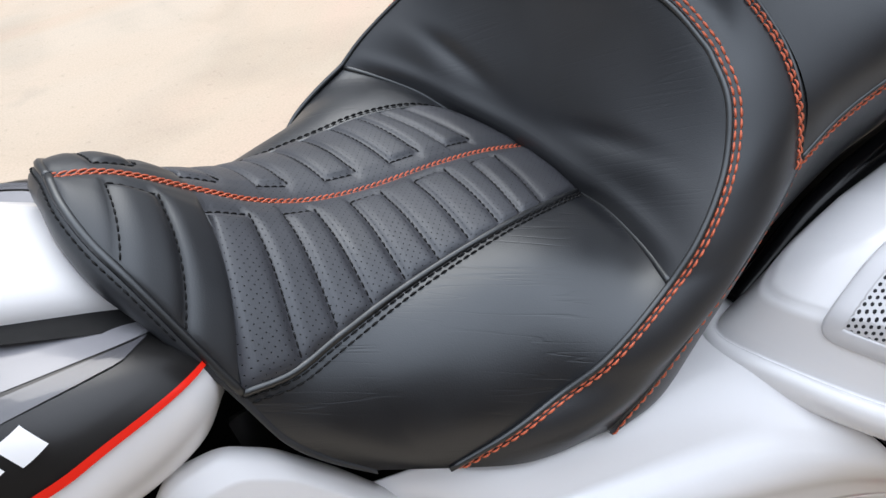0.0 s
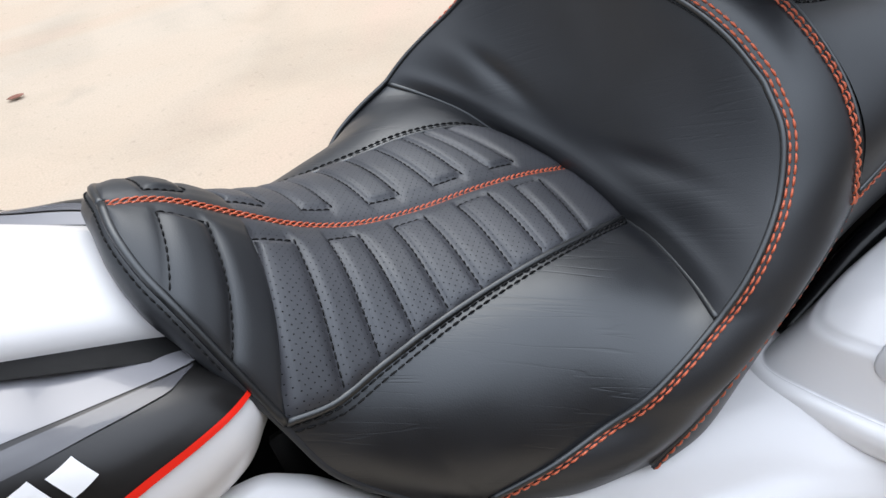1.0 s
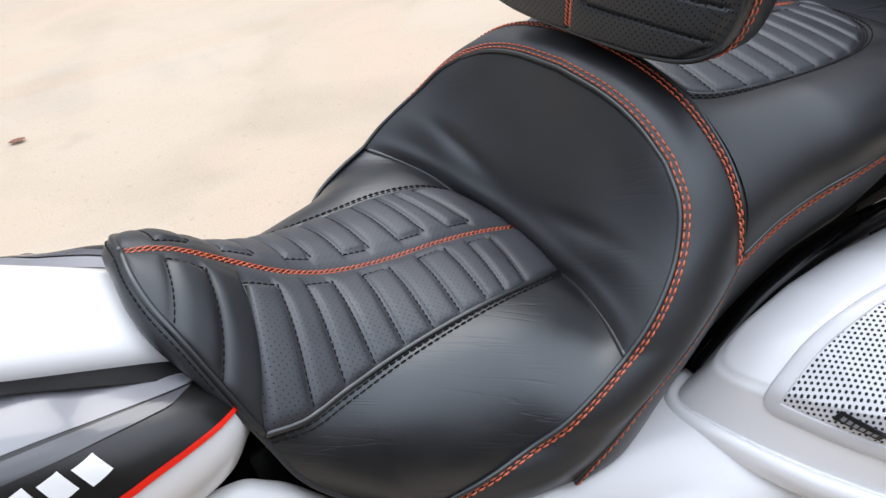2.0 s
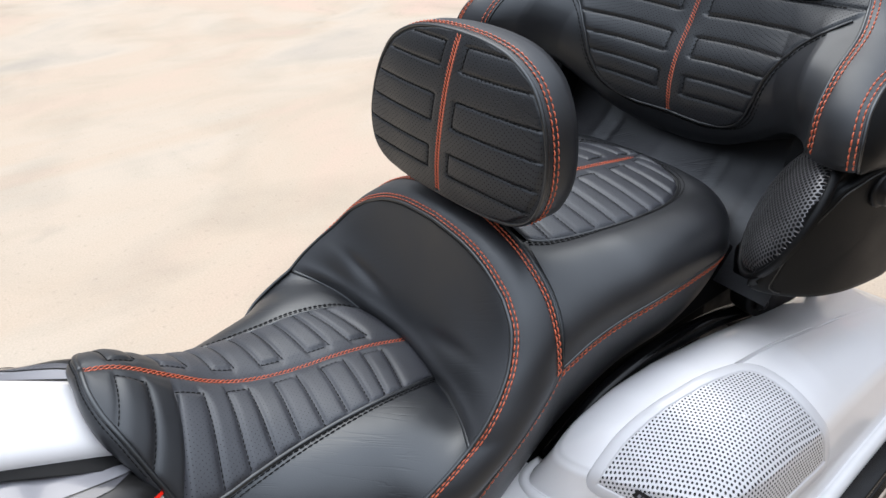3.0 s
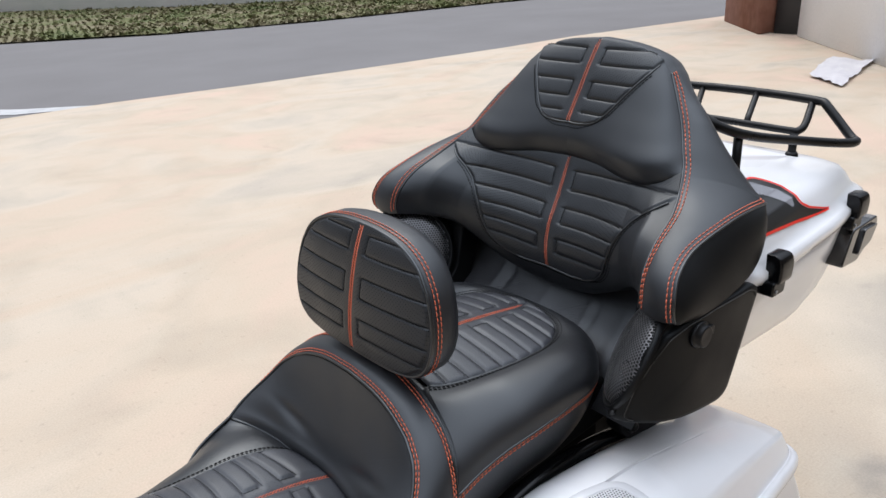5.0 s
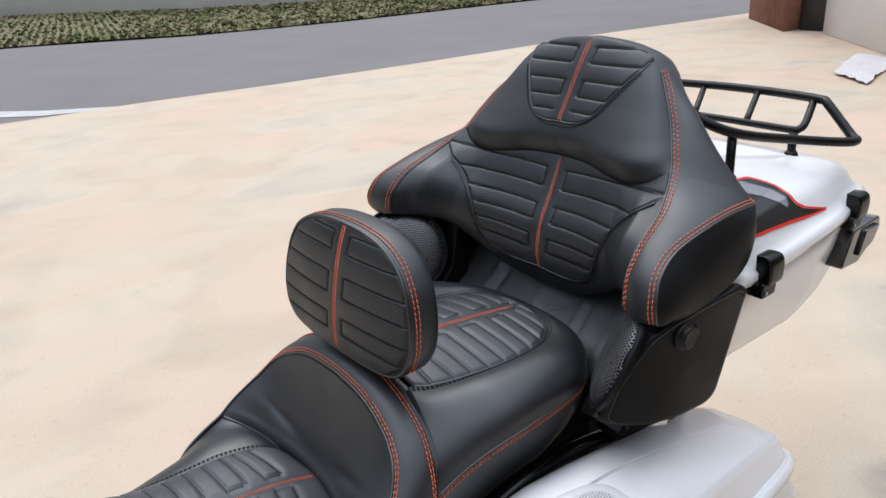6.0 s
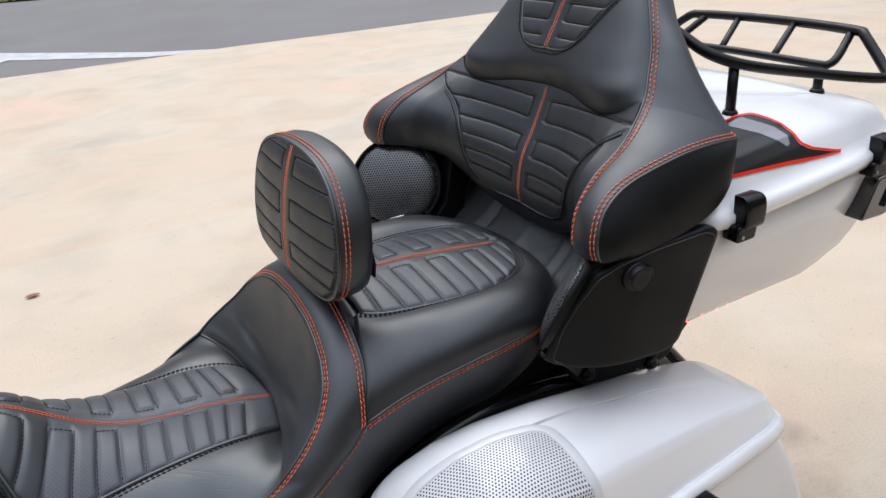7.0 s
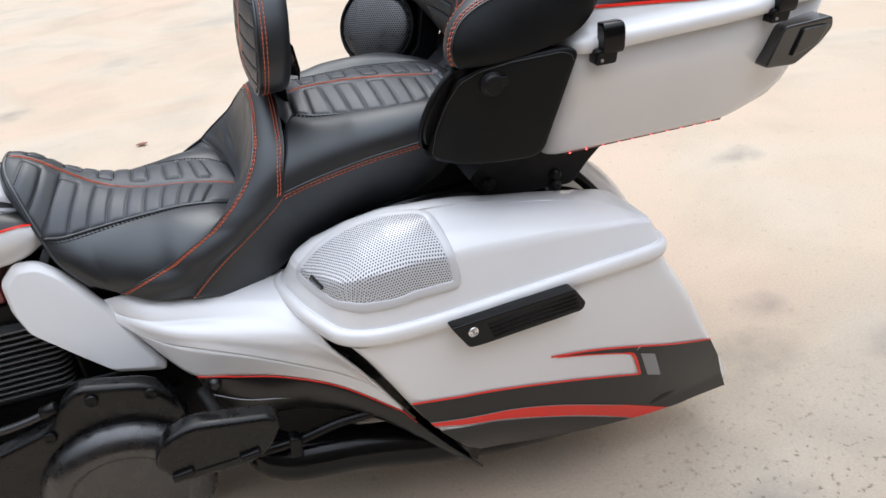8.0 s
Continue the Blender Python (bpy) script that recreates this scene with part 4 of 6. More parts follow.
def decal(name, low, high, surf, material, parent, n=40, m=6, label=""):
    """A painted area between two curves given in (x, z), laid on the surface surf(x, z) -> y."""
    a, b = even(smooth(low), n), even(smooth(high), n)
    P = ruled(a, b, m)
    Q = np.zeros((n, m, 3))
    for i in range(n):
        for j in range(m):
            x, z = P[i, j]
            Q[i, j] = (x, surf(x, z), z)
    bm = bmesh.new()
    sheet(bm, Q)
    return part(name, bm, material, parent, label)


def lid_skin(x, k, lift=0.0015):
    """A place on the lid's near side: x along it, k counting the rings upward."""
    a = int(min(len(lid_rows) - 2, k))
    out = []
    for o, h in lid_rows[a:a + 2]:
        near_side = o[(o[:, 1] < -.1) & (o[:, 0] < 1.46)]
        near_side = near_side[np.argsort(near_side[:, 0])]
        y = float(np.interp(x, near_side[:, 0], near_side[:, 1]))
        out.append(np.array((x, y, h(x, y) if callable(h) else h)))
    p = out[0] * (1 - (k - a)) + out[1] * (k - a)
    return p + A((0, -.8, .6))[0] * lift


def lid_decal(name, low, high, material, lift, label, n=60, m=24):
    """A painted area on the trunk's lid between two lines given as (x, ring)."""
    a, b = even(np.array(low, float) * (1, .02), n) * (1, 50), even(np.array(high, float) * (1, .02), n) * (1, 50)
    bm = bmesh.new()
    sheet(bm, np.array([[lid_skin(*(a[i] + (b[i] - a[i]) * t), lift) for t in np.linspace(0, 1, m)] for i in range(n)]))
    part(name, bm, material, trunk, label)


LG_LOW = [(.95, 7.25), (.985, 7.08), (1.065, 6.70), (1.14, 6.35), (1.20, 6.02), (1.263, 5.68)]
LG_UP = [(.97, 10.0), (1.13, 10.0), (1.163, 9.8), (1.170, 9.4), (1.167, 8.8), (1.165, 8.25), (1.165, 7.7), (1.170, 7.15), (1.190, 6.65), (1.263, 5.72)]
lid_decal("graphic", LG_LOW, LG_UP, M_GREYPAINT, .0014, "charcoal painted graphic")
lid_decal("graphic", [(1.09, 9.9), (1.112, 8.9), (1.124, 8.0), (1.140, 7.35)], [(1.140, 9.9), (1.151, 9.0), (1.153, 8.1), (1.148, 7.45)], M_SILVER, .0020, "smoky silver streak")
lid_decal("pinstripe", [(x, k - .16) for x, k in LG_LOW], [(x, k + .05) for x, k in LG_LOW], M_RED, .0024, "red pinstripe")
lid_decal("pinstripe", [(x, k) for x, k in LG_UP], [(x + .006, k + .07) for x, k in LG_UP], M_RED, .0024, "red pinstripe")


def add_latch(x, y, side):
    """A draw latch hooked over the lid's rim."""
    bm = bmesh.new()
    o = smooth(A((.008, .999), (-.008, 1.000), (-.016, .996), (-.0195, .985), (-.0195, .970), (-.0175, .957), (-.010, .951), (.006, .953)), 26)
    prism(bm, o * (side, 1) + (y, 0), x - .0185, x + .0185, 0, .004, 3)
    part("latch", bm, M_GLOSS, trunk, "gloss black draw latch")
    bm = bmesh.new()
    prism(bm, rounded([(-.026, -.012), (.010, -.012), (.014, .012), (-.024, .012)], .005, 4) + (x - .004, .948), y - .015 * side, y + .012 * side, 1, .004, 3)
    part("catch", bm, M_GLOSS, trunk)
    bm = bmesh.new()
    drum(bm, (x - .020, y - .0155 * side, .944), (0, -side, 0), [(0, .003), (.0012, .0028), (.0016, .0015)], 10)
    part("rivet", bm, M_STEEL, trunk)


for s in (1, -1):
    add_latch(1.00, -.360 * s, s)
    add_latch(1.355, -.322 * s, s)
    bm = bmesh.new()
    o = rounded([(1.335, .852), (1.366, .922), (1.468, .926), (1.472, .905), (1.448, .878), (1.40, .848)], .008, 4)
    prism(bm, o, -.326 * s, -.280 * s, 1, .006, 3)
    part("corner_lamp", bm, M_SMOKE, trunk, "smoked black corner lamp")
    bm = bmesh.new()
    prism(bm, rounded([(1.385, .866), (1.405, .914), (1.458, .914), (1.438, .882)], .005, 4), -.332 * s, -.322 * s, 1, .004)
    part("lamp_lens", bm, M_SMOKE, trunk)
# strip of small red lights under the body
bm = bmesh.new()
ls, le = A((.972, -.257, .7425))[0], A((1.312, -.247, .7365))[0]
tube(bm, np.linspace(ls, le, 12), .0036, 6)
strip = part("light_strip", bm, M_REDBOX, trunk, "thin dark red strip of small lights")
for t in (.03, .13, .235, .335, .42, .54, .645, .735, .825, .91, .93):
    bm = bmesh.new()
    drum(bm, ls + (le - ls) * t + (0, -.0020, -.0026), (0, -.75, -1), [(0, .0017), (.0008, .0015), (.0014, .0007)], 8)
    part("red_light", bm, M_LED, strip)
# luggage rack
half_hoop = A((1.062, 0, 1.215), (1.066, -.09, 1.205), (1.085, -.14, 1.176), (1.103, -.185, 1.149), (1.16, -.213, 1.126), (1.286, -.238, 1.097), (1.37, -.272, 1.081), (1.415, -.283, 1.076), (1.436, -.262, 1.081),
              (1.460, -.202, 1.126), (1.471, -.183, 1.131), (1.49, -.09, 1.131), (1.495, 0, 1.131))
bm = bmesh.new()
tube(bm, smooth(np.vstack([half_hoop, flip(half_hoop)[::-1][1:-1]]), 220, closed=True)[:-1], .0088, 10, closed=True)
rack = part("luggage_rack", bm, M_BLACK, motorcycle, "black tubular steel luggage rack")
bm = bmesh.new()
tube(bm, smooth(A((1.475, -.166, 1.127), (1.425, -.180, 1.094), (1.405, -.178, 1.084), (1.398, -.16, 1.083), (1.393, 0, 1.086), (1.398, .16, 1.083), (1.405, .178, 1.084), (1.425, .180, 1.094), (1.475, .166, 1.127)), 90), .0075, 10)
part("inner_rail", bm, M_BLACK, rack)
for y0, y1 in ((-.072, -.036), (.050, .094)):
    bm = bmesh.new()
    tube(bm, np.linspace((1.395, y0, 1.085), (1.494, y1, 1.130), 5), .0068, 8)
    part("cross_bar", bm, M_BLACK, rack)
for x, y, z in ((1.14, -.200, 1.132), (1.375, -.184, 1.083), (1.14, .200, 1.132), (1.375, .184, 1.083)):
    bm = bmesh.new()
    tube(bm, A((x, y, 1.03), (x, y, z)), .008, 10)
    part("foot", bm, M_BLACK, rack)
    bm = bmesh.new()
    drum(bm, (x, y, lid_top(x, y) + .001), (0, 0, 1), [(0, .013), (.006, .012), (.010, .009)], 14)
    part("flange", bm, M_BLACK, rack)


# ---- speaker pods ----
def perforated(bm, centre, ux, uy, n, rx, ry, dome, pitch, hole, power=2.0, bow=0.7):
    """A domed sheet with a hexagonal field of round holes."""
    ux, uy, n, centre = (np.array(v, float) for v in (ux, uy, n, centre))

    def S(a, b):
        q = min(1.0, (abs(a / rx) ** power + abs(b / ry) ** power))
        return centre + ux * a + uy * b + n * dome * (1 - q) ** bow
    rows = int(2 * ry / (pitch * 0.866)) + 2
    for j in range(rows):
        b = -ry + j * pitch * 0.866
        for i in range(int(2 * rx / pitch) + 2):
            a = -rx + (i + 0.5 * (j % 2)) * pitch
            if abs(a / rx) ** power + abs(b / ry) ** power > 1.0:
                continue
            o, h = [], []
            for k in range(6):
                t = math.pi / 6 + k * math.pi / 3
                o.append(bm.verts.new(S(a + pitch / 1.732 * math.cos(t), b + pitch / 1.732 * math.sin(t))))
                h.append(bm.verts.new(S(a + hole * math.cos(t), b + hole * math.sin(t))))
            for k in range(6):
                bm.faces.new((o[k], o[(k + 1) % 6], h[(k + 1) % 6], h[k]))


def unit(v):
    v = np.array(v, float)
    return v / np.linalg.norm(v)


def add_pod(s):
    """A padded pod: flat outer face, rolled front shoulder, round grille turned inwards and up."""
    o = rounded([(.699, .806), (.709, .863), (.725, .908), (.747, .946), (.778, .963), (.83, .972), (.926, .974), (.947, .963), (.884, .808), (.864, .799)], .010, 6)
    outer = even(np.vstack([o, o[:1]]), 145)[:-1]
    mid_c = A((.80, .885))[0]
    face_y = lambda x: -.367 + .071 * math.exp(-max(0.0, x - .700) / .040)
    n = unit((-.55, .72, .42))
    e1 = unit((.58, 0, .82))
    e1 = unit(e1 - n * (e1 @ n))
    e2 = np.cross(n, e1)
    c = A((.762, -.279, .890))[0]
    a = np.linspace(0, 2 * np.pi, 721)
    circ = np.cos(a)[:, None] * e1 + np.sin(a)[:, None] * e2
    ang = np.arctan2(circ[:, 2], circ[:, 0])
    order = np.argsort(ang[:-1])
    want = np.arctan2(outer[:, 1] - mid_c[1], outer[:, 0] - mid_c[0])
    hoop = np.stack([np.interp(want, ang[order], circ[order, k], period=2 * np.pi) for k in range(3)], 1)
    hoop /= np.linalg.norm(hoop, axis=1, keepdims=True)
    flip_s = A((1, s, 1))[0]

    def face_ring(sc, dy):
        q = mid_c + (outer - mid_c) * sc
        return np.column_stack([q[:, 0], [face_y(x) + dy for x in q[:, 0]], q[:, 1]])
    rings = [face_ring(.03, 0), face_ring(.25, 0), face_ring(.5, 0), face_ring(.72, 0), face_ring(.9, 0), face_ring(.965, .0005), face_ring(.985, .0025), face_ring(.997, .007), face_ring(1.0, .013)]
    last, rim_r = rings[-1], c + hoop * .093 - n * .004
    for t, h in ((.3, .004), (.6, .004), (.85, .001)):
        rings.append(last * (1 - t) + rim_r * t + n * h)
    rings += [rim_r, c + hoop * .0925 + n * .002, c + hoop * .090 + n * .0045, c + hoop * .0875 + n * .0035, c + hoop * .0862 - n * .001, c + hoop * .0860 - n * .008]
    bm = bmesh.new()
    vs = sheet(bm, np.stack(rings, 1) * flip_s, close_u=True)
    bm.faces.new([v[0] for v in vs])
    bm.faces.new([v[-1] for v in vs][::-1])
    pod = part("speaker_pod", bm, M_VINYL, motorcycle, "black vinyl speaker pod with round mesh grille")
    bm = bmesh.new()
    upper = 1 + int(np.argmax(outer[:, 0]))
    loop = face_ring(.93, -.0002)[:upper] * flip_s
    tube(bm, loop, .0008, 6)
    part("edge_seam", bm, M_PIPING, pod)
    bm = bmesh.new()
    loop = face_ring(.91, 0)[:upper] * flip_s
    stitch_row(bm, even(loop, 400), np.tile(A((0, -s, 0)), (400, 1)), .0042, .0012, .0005, 0, .0002)
    tagged(part("stitching", bm, M_BTHREAD, pod, "black edge stitching"), kind="stuff")
    bm = bmesh.new()
    perforated(bm, (c + n * .001) * flip_s, e1 * flip_s, e2 * flip_s, n * flip_s, .0822, .0822, .019, .0053, .0020, bow=0.45)
    part("mesh_grille", bm, M_MESH, pod, "fine black steel mesh grille")
    bm = bmesh.new()
    drum(bm, (c - n * .0035) * flip_s, n * flip_s, [(0, .0815), (.001, .0815), (.003, .05), (.004, .02)], 40)
    part("cone", bm, M_SPKBACK, pod)
    yf = face_y(.798)
    bm = bmesh.new()
    drum(bm, (.800, (yf + .004) * s, .936), (0, -s, 0), [(0, .0205), (.006, .0205), (.008, .0185), (.008, .0165), (.014, .016), (.0155, .0135)], 32)
    part("power_socket", bm, M_PLASTIC, pod, "black round power socket with cap")
    bm = bmesh.new()
    prism(bm, rounded([(.811, .930), (.824, .932), (.824, .946), (.811, .948)], .003, 3), (yf - .008) * s, (yf + .002) * s, 1, .002)
    part("cap_tab", bm, M_PLASTIC, pod)


add_pod(1)
add_pod(-1)
bm = bmesh.new()
prism(bm, rounded([(.7125, .838), (.7445, .838), (.7445, .8475), (.7125, .8475)], .003, 3), .2145, .2175, 1, .0006)
part("speaker_badge", bm, M_LETTER, motorcycle, "small white badge below the speaker")
# brackets that carry the trunk
for s in (1, -1):
    bm = bmesh.new()
    prism(bm, rounded([(.805, .790), (.868, .800), (.925, .966), (.865, .966), (.838, .850), (.808, .818)], .008, 4), -.335 * s, -.215 * s, 1, .006)
    part("pod_mount", bm, M_VINYL, motorcycle, "black box behind the speaker pod")
    bm = bmesh.new()
    prism(bm, rounded([(.79, .80), (.80, .70), (.835, .668), (1.0, .662), (1.03, .70), (1.10, .765), (1.04, .79)], .014, 5), -.235 * s, -.205 * s, 1, .004)
    br = part("trunk_bracket", bm, M_SHADE, motorcycle, "gloss black trunk mounting bracket")
    for x, z in ((.828, .702), (.962, .668), (.962, .690)):
        bm = bmesh.new()
        drum(bm, (x, -.236 * s, z), (0, -s, 0), [(0, .012), (.004, .012), (.005, .008), (.009, .0075), (.010, .005)], 16)
        part("bolt", bm, M_BLACK, br)
    bm = bmesh.new()
    tube(bm, smooth(A((.46, -.203 * s, .598), (.504, -.205 * s, .630), (.545, -.205 * s, .657), (.608, -.205 * s, .676), (.677, -.205 * s, .684), (.769, -.205 * s, .680), (.86, -.205 * s, .662), (.96, -.2 * s, .635)), 40), .013, 12)
    part("frame_rail", bm, M_GLOSS, motorcycle, "gloss black frame rail")

# ---- saddlebags ----
BAG_O = A((.409, -.224), (.416, -.262), (.438, -.330), (.464, -.386), (.488, -.424), (.525, -.446), (.58, -.454), (.673, -.450), (.78, -.437), (.89, -.424), (1.01, -.409), (1.085, -.398),
          (1.115, -.382), (1.123, -.345), (1.112, -.27), (1.085, -.218), (1.00, -.2), (.80, -.195), (.62, -.193), (.52, -.192), (.45, -.194), (.420, -.203))
bag_o = smooth(BAG_O, 201, closed=True)[:-1]


def inward(o):
    """Unit vectors in the plane, square to a closed outline and into it."""
    t = np.roll(o, -1, 0) - np.roll(o, 1, 0)
    n = np.column_stack([-t[:, 1], t[:, 0]]) / np.linalg.norm(t, axis=1, keepdims=True)
    return n if ((o.mean(0) - o) * n).sum() > 0 else -n


BAG_N = inward(bag_o)
RIDGE_IN = .030
ridge_o = bag_o + BAG_N * RIDGE_IN
# ease the ridge round the tight inner front corner
corner = np.exp(-(((bag_o[:, 0] - .42) / .07) ** 2 + ((bag_o[:, 1] + .20) / .06) ** 2))[:, None]
for _ in range(40):
    ridge_o = ridge_o * (1 - .9 * corner) + .45 * corner * (np.roll(ridge_o, 1, 0) + np.roll(ridge_o, -1, 0))
ridge_seg = np.vstack([ridge_o, ridge_o[:1]])
SPINE = lambda o: np.column_stack([np.clip(o[:, 0], .53, 1.02), np.full(len(o), -.312)])


def to_ridge(x, y):
    """Nearest place on the lid's ridge line, the distance to it (minus: inside) and the way out."""
    p = np.array((x, y), float)
    a, ab = ridge_seg[:-1], np.diff(ridge_seg, axis=0)
    t = np.clip(((p - a) * ab).sum(1) / (ab ** 2).sum(1), 0, 1)
    q = a + ab * t[:, None]
    d = np.sqrt(((q - p) ** 2).sum(1))
    i = int(np.argmin(d))
    n = -(BAG_N[i] * (1 - t[i]) + BAG_N[(i + 1) % len(BAG_N)] * t[i])
    side = 1.0 if ((p - q[i]) * n).sum() > 0 else -1.0
    return q[i], float(d[i]) * side, n


def ridge_z(x):
    return float(np.interp(x, [.42, .45, .49, .55, .62, .71, .80, .90, 1.05, 1.09], [.640, .652, .670, .685, .690, .684, .673, .662, .638, .626]))


def rim_drop(x):
    """The rim falls a little towards the tail."""
    return .026 * (.78 - x)


def crown_at(x, d):
    c = float(np.interp(x, [.42, .5, .6, .75, .95, 1.1], [.008, .020, .036, .038, .018, .0]))
    return c * (1 - (1 - min(1.0, d / .088)) ** 2.3)


def lid_point(x, y, lift=0.0):
    """A place of the unrolled lid: flat on top, and folded down the flank past the ridge."""
    q, d, n = to_ridge(x, y)
    f = min(1.0, max(0.0, (d + .010) / .022))
    f = f * f * (3 - 2 * f)
    up = np.array((n[0] * f * .95, n[1] * f * .95, 1 - f * .78)) * lift
    if d <= 0:
        return np.array((x, y, ridge_z(x) + crown_at(x, -d))) + up
    r = ridge_z(q[0])
    z = max(.594 + rim_drop(q[0]), r - d * .979)
    h = q + n * ((r - z) / .979 * .205)
    return np.array((h[0], h[1], z)) + up


def bag_lid_rows():
    """Rolled rim, flank up to the ridge, low crown."""
    off = lambda d: bag_o + BAG_N * d
    rim = [(.012, .562), (.002, .563), (-.003, .567), (-.005, .574), (-.005, .582), (-.0035, .588), (.0005, .5925), (.005, .594), (.0085, .5925), (.0105, .5905), (.0115, .593)]
    rows = [(off(d), lambda x, y, z=z: z + rim_drop(x)) for d, z in rim]
    for f in (.06, .2, .4, .6, .8, .92, 1.0):
        rows.append((off(.0115) * (1 - f) + ridge_o * f, lambda x, y, f=f: .596 + rim_drop(x) + (ridge_z(x) - .596 - rim_drop(x) - .004 * (f > .95)) * f))
    base = ridge_o + BAG_N * .002
    for f in (0.0, .05, .12, .24, .38, .54, .70, .86, .97):
        q = base + (SPINE(base) - base) * f
        rows.append((q, lambda x, y: ridge_z(x) + crown_at(x, max(0.0, -to_ridge(x, y)[1]))))
    return rows


def bag_side_y(x, z):
    """How far out the bag's side stands."""
    top = np.interp(x, [.48, .52, .58, .673, .78, .89, 1.01, 1.12, 1.35], [-.424, -.442, -.449, -.444, -.430, -.417, -.402, -.388, -.350])
    tuck = max(0.0, float(np.interp(x, [.60, .708, .767, .895, .981, 1.075, 1.17, 1.36], [.366, .333, .312, .250, .201, .140, .09, .0])) - .012 - z)
    return top + 2.8 * tuck ** 2 + (0.57 - z) * 0.04 - 0.016 * math.sin(max(0.0, min(1.0, (0.57 - z) / 0.42)) * math.pi)


def front_x(z):
    return float(np.interp(-z, [-.577, -.533, -.464, -.383, -.245, -.20], [.487, .523, .561, .602, .683, .715]))


def rear_x(z):
    return float(np.interp(-z, [-.57, -.549, -.443, -.286, -.150, -.122, -.105, -.085], [1.106, 1.116, 1.184, 1.266, 1.342, 1.354, 1.354, 1.338]))


def bottom_z(x):
    return float(np.interp(x, [.68, .77, .90, 1.06, 1.18, 1.27, 1.36], [.232, .200, .172, .140, .114, .103, .092]))


def add_bag(s):
    bm = bmesh.new()
    P = []
    nx = 64
    for v in np.linspace(0, 1, 26):
        row = []
        for u in np.linspace(0, 1, nx):
            xb = .70 + (1.352 - .70) * u
            z = .567 + (bottom_z(xb) - .567) * v
            x = front_x(z) + (rear_x(z) - front_x(z)) * u
            w = (rear_x(z) - front_x(z))
            y = bag_side_y(x, z) + .020 * math.exp(-u * w / .006) + .020 * math.exp(-(1 - u) * w / .007) + .014 * max(0.0, (v - .95) / .05) ** 2
            row.append((x, y, z))
        a, b = row[0], row[-1]
        row = [(a[0] + .05, -.20, a[2]), (a[0] + .003, -.27, a[2]), (a[0], a[1] + .03, a[2])] + row + [(b[0] - .002, b[1] + .02, b[2]), (b[0] - .012, -.27, b[2]), (b[0] - .05, -.20, b[2])]
        P.append(row)
    P = np.array(P)
    foot = P[-1].copy()
    foot[:, 1] += (-.30 - foot[:, 1]) * .3
    foot[:, 2] -= .008
    P = np.concatenate([P, foot[None]])
    vs = sheet(bm, P * (1, s, 1))
    bm.faces.new(vs[-1])
    bag = part("saddlebag", bm, M_WHITE, motorcycle, "pearl white stretched hard saddlebag with charcoal and red stripes")
    bm = bmesh.new()
    stack(bm, [(o * (1, s), (lambda x, y, z=z: z(x, y * s)) if callable(z) else z) for o, z in bag_lid_rows()])
    part("bag_lid", bm, M_WHITE, bag, "domed pearl white bag lid with a rolled rim")
    surf = lambda d: (lambda x, z: (bag_side_y(x, z) - d) * s)
    e = .0075
    PIN1 = A((front_x(.434) + e, .434), (.69, .410), (.769, .388), (.89, .349), (.98, .316), (1.069, .281))
    TOP2 = A((front_x(.378) + e, .378), (.709, .351), (.791, .327), (.893, .283), (1.037, .204), (1.169, .122))
    LOW2 = A((front_x(.366) + e, .366), (.708, .333), (.767, .312), (.895, .250), (.981, .201), (1.075, .140))
    UPR = A((.859, .423), (.953, .399), (1.06, .362), (1.164, .322), (rear_x(.290) - e, .290))
    NOTCH = A((.872, .4195), (.953, .391), (1.027, .361))
    REAR = A((1.069, .281), (1.10, .267), (1.15, .250), (1.21, .240), (rear_x(.225) - e, .225))
    decal("graphic", TOP2[:5], PIN1, surf(.0014), M_GREYPAINT, bag, 70, 8, "charcoal painted sweep")
    decal("graphic", A((1.037, .204), (1.10, .165), (1.169, .122), (1.25, .112), (1.341, .101)), REAR, surf(.0014), M_GREYPAINT, bag, 60, 16, "charcoal painted rear field")
    decal("graphic", REAR, A((1.047, .345), (1.058, .355), (1.075, .3565), (1.13, .334), (1.164, .322), (rear_x(.290) - e, .290)), surf(.0014), M_GREYPAINT, bag, 60, 10, "charcoal painted rear field")
    decal("graphic", A((.872, .4195), (.953, .391), (1.027, .361), (1.047, .344)), A((.872, .4200), (.953, .3985), (1.045, .3665), (1.060, .3605)), surf(.0017), M_GREYPAINT, bag, 40, 6, "charcoal painted tongue")
    decal("pinstripe", PIN1 - (0, .0005), PIN1 + (0, .0042), surf(.0022), M_RED, bag, 70, 3, "red pinstripe")
    decal("pinstripe", UPR - (0, .0005), UPR + (0, .0040), surf(.0022), M_RED, bag, 50, 3, "red pinstripe")
    decal("pinstripe", NOTCH - (0, .0025), NOTCH + (0, .0005), surf(.0022), M_RED, bag, 30, 3, "red pinstripe")
    decal("pinstripe", A((1.069, .281), (1.047, .342), (1.026, .3585)), A((1.075, .281), (1.053, .345), (1.028, .3625)), surf(.0023), M_RED, bag, 20, 3, "red pinstripe")
    decal("stripe", LOW2, TOP2, surf(.0020), M_RED, bag, 70, 5, "broad red stripe")
    for edge, d in ((LOW2, -.0022), (TOP2[:5], .0)):
        decal("pinstripe", edge + (0, d), edge + (0, d + .0022), surf(.0026), M_SILVER, bag, 60, 2, "thin tan outline")
    decal("graphic", A((1.092, .270), (1.128, .251)), A((1.065, .343), (1.103, .325)), surf(.0024), M_SILVER, bag, 8, 4, "small silver panel")
